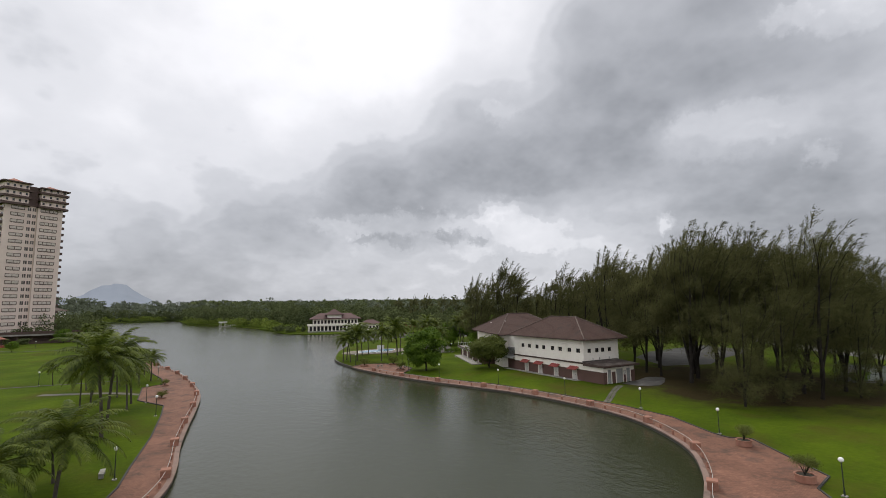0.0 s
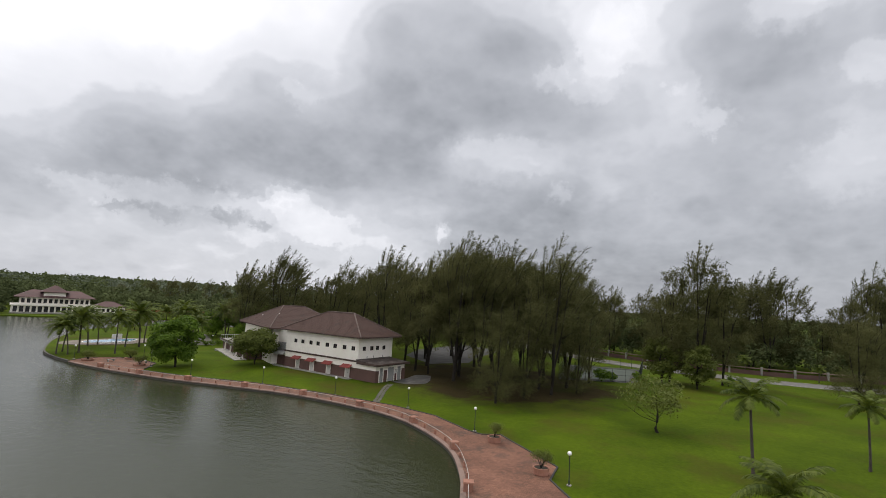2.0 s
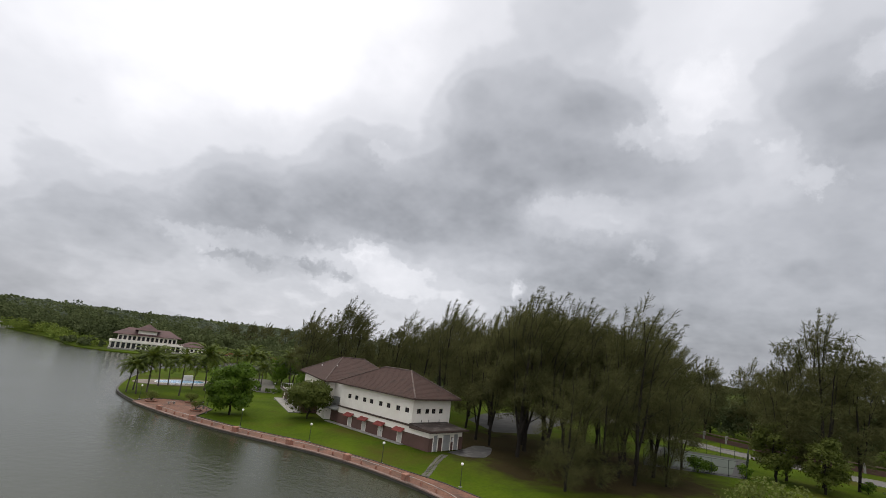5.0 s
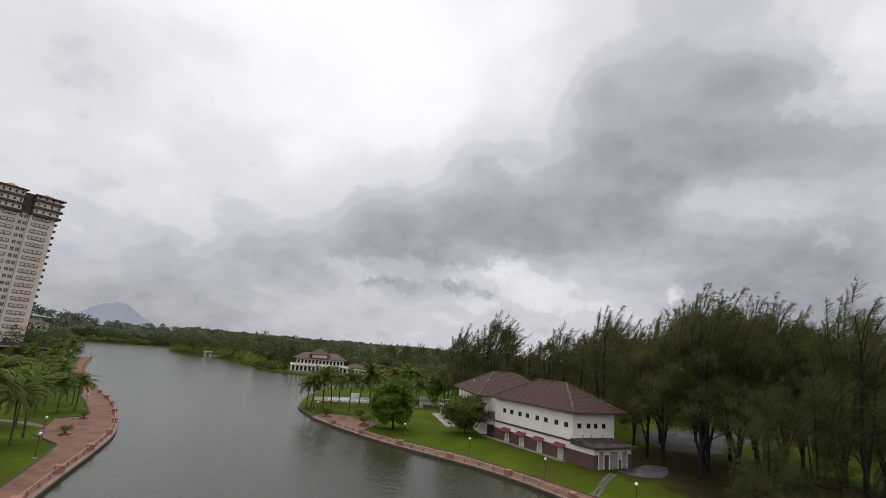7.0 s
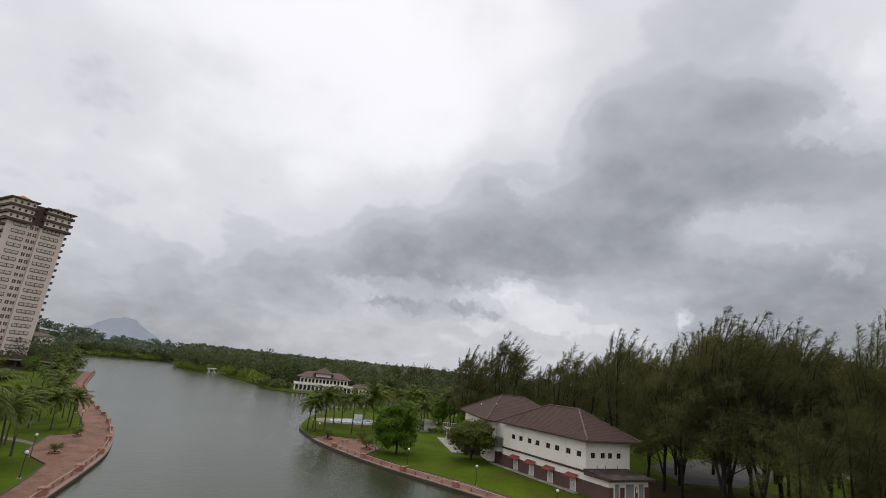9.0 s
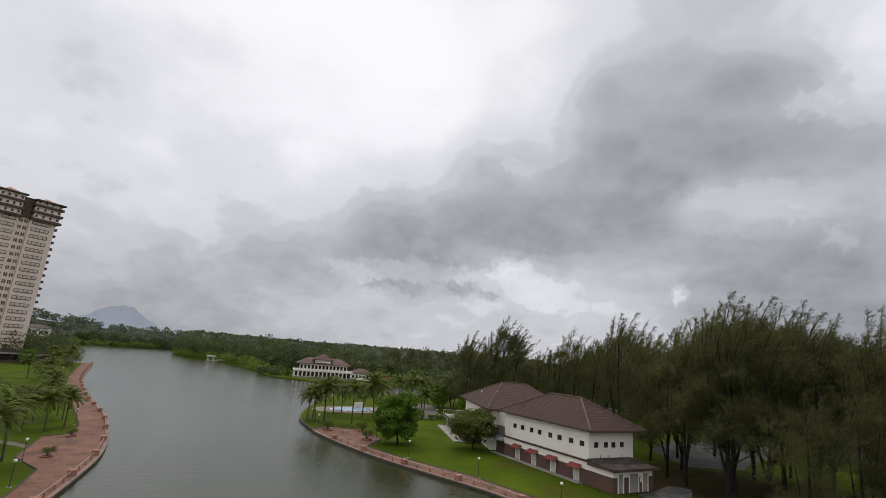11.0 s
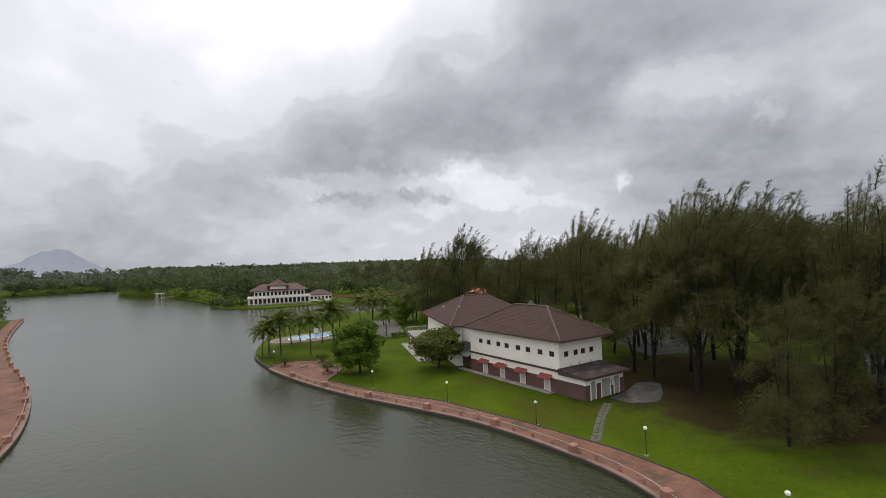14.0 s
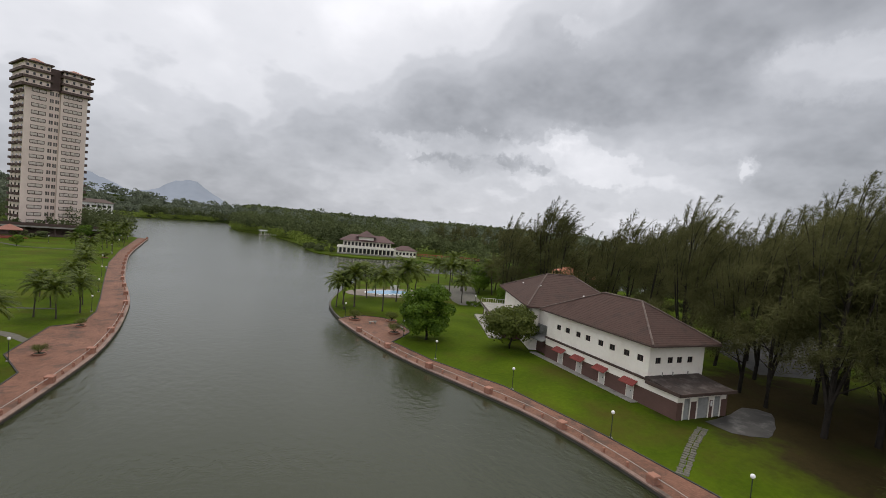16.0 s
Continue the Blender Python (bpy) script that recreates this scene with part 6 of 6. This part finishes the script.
garden += [(x, 314 + x * 0.14 + rng.uniform(-2, 2), rng.uniform(1.2, 2.2), rng.uniform(2.0, 4.5)) for x in rng.uniform(-104, -30, 16)]
garden += [(rng.uniform(-90, -44), rng.uniform(345, 420), rng.uniform(3, 5), rng.uniform(9, 17)) for _ in range(130)]
garden += [(-46 - (y - 360) * 0.55 + rng.uniform(-25, 0), y, rng.uniform(4, 6), rng.uniform(9, 18)) for y in rng.uniform(360, 560, 110)]
garden += [(rng.uniform(-140, -60), rng.uniform(430, 500), rng.uniform(3, 5), rng.uniform(4, 9)) for _ in range(50)]
garden += [(x, y, rng.uniform(1.5, 2.6), rng.uniform(2.5, 4.5)) for x, y in zip(rng.uniform(60, 74, 34), rng.uniform(312, 360, 34)) if y > 318 + (70 - x) * 1.2]
woods("garden_shrubs", garden, 0.9, "leafy shrubs and hedges round the buildings", 45, 96)
horizon = []
for _ in range(900):
    a = rng.uniform(0.03, 1.75)
    d = rng.uniform(1080, 1400) if a < 0.85 else rng.uniform(1100, 2200)
    horizon.append((d * math.sin(a), d * math.cos(a), rng.uniform(20, 40), rng.uniform(12, 22), hill_z(d * math.sin(a), d * math.cos(a)) - 1 if a < 0.85 else 0.0))
woods("horizon_woods", horizon, 7.0, "flat hazy forest out to the horizon", 43, 60)


place([round_tree(36, 2.6, 1.6, 1500, name="lawn_bush", label="small dark green bush beside the court", low=0.05, size=0.28)], [(119, 43.5, 1.0), (123, 38.5, 1.2), (125.5, 37, 0.9), (129.5, 31.5, 1.0), (144.3, 13.6, 0.9)])
place([coconut_palm(26, 4.2, 0.2, 14, 2.6, "small_palm", "small bushy palm beside the road")], [(176, 33, 1.0), (184, 12, 1.0), (179, -6, 0.9), (172, -20, 0.9), (190, 27, 1.1)])
place([round_tree(37, 1.5, 1.1, 700, name="clipped_shrub", label="low dark clipped shrub in a row behind the terrace", low=0.02, size=0.22)], [(84.5, 147.6, 1.0), (86.2, 147.2, 1.0), (87.9, 146.8, 1.05), (89.6, 146.4, 0.95), (91.3, 146.0, 1.0), (93.0, 145.6, 1.0)])
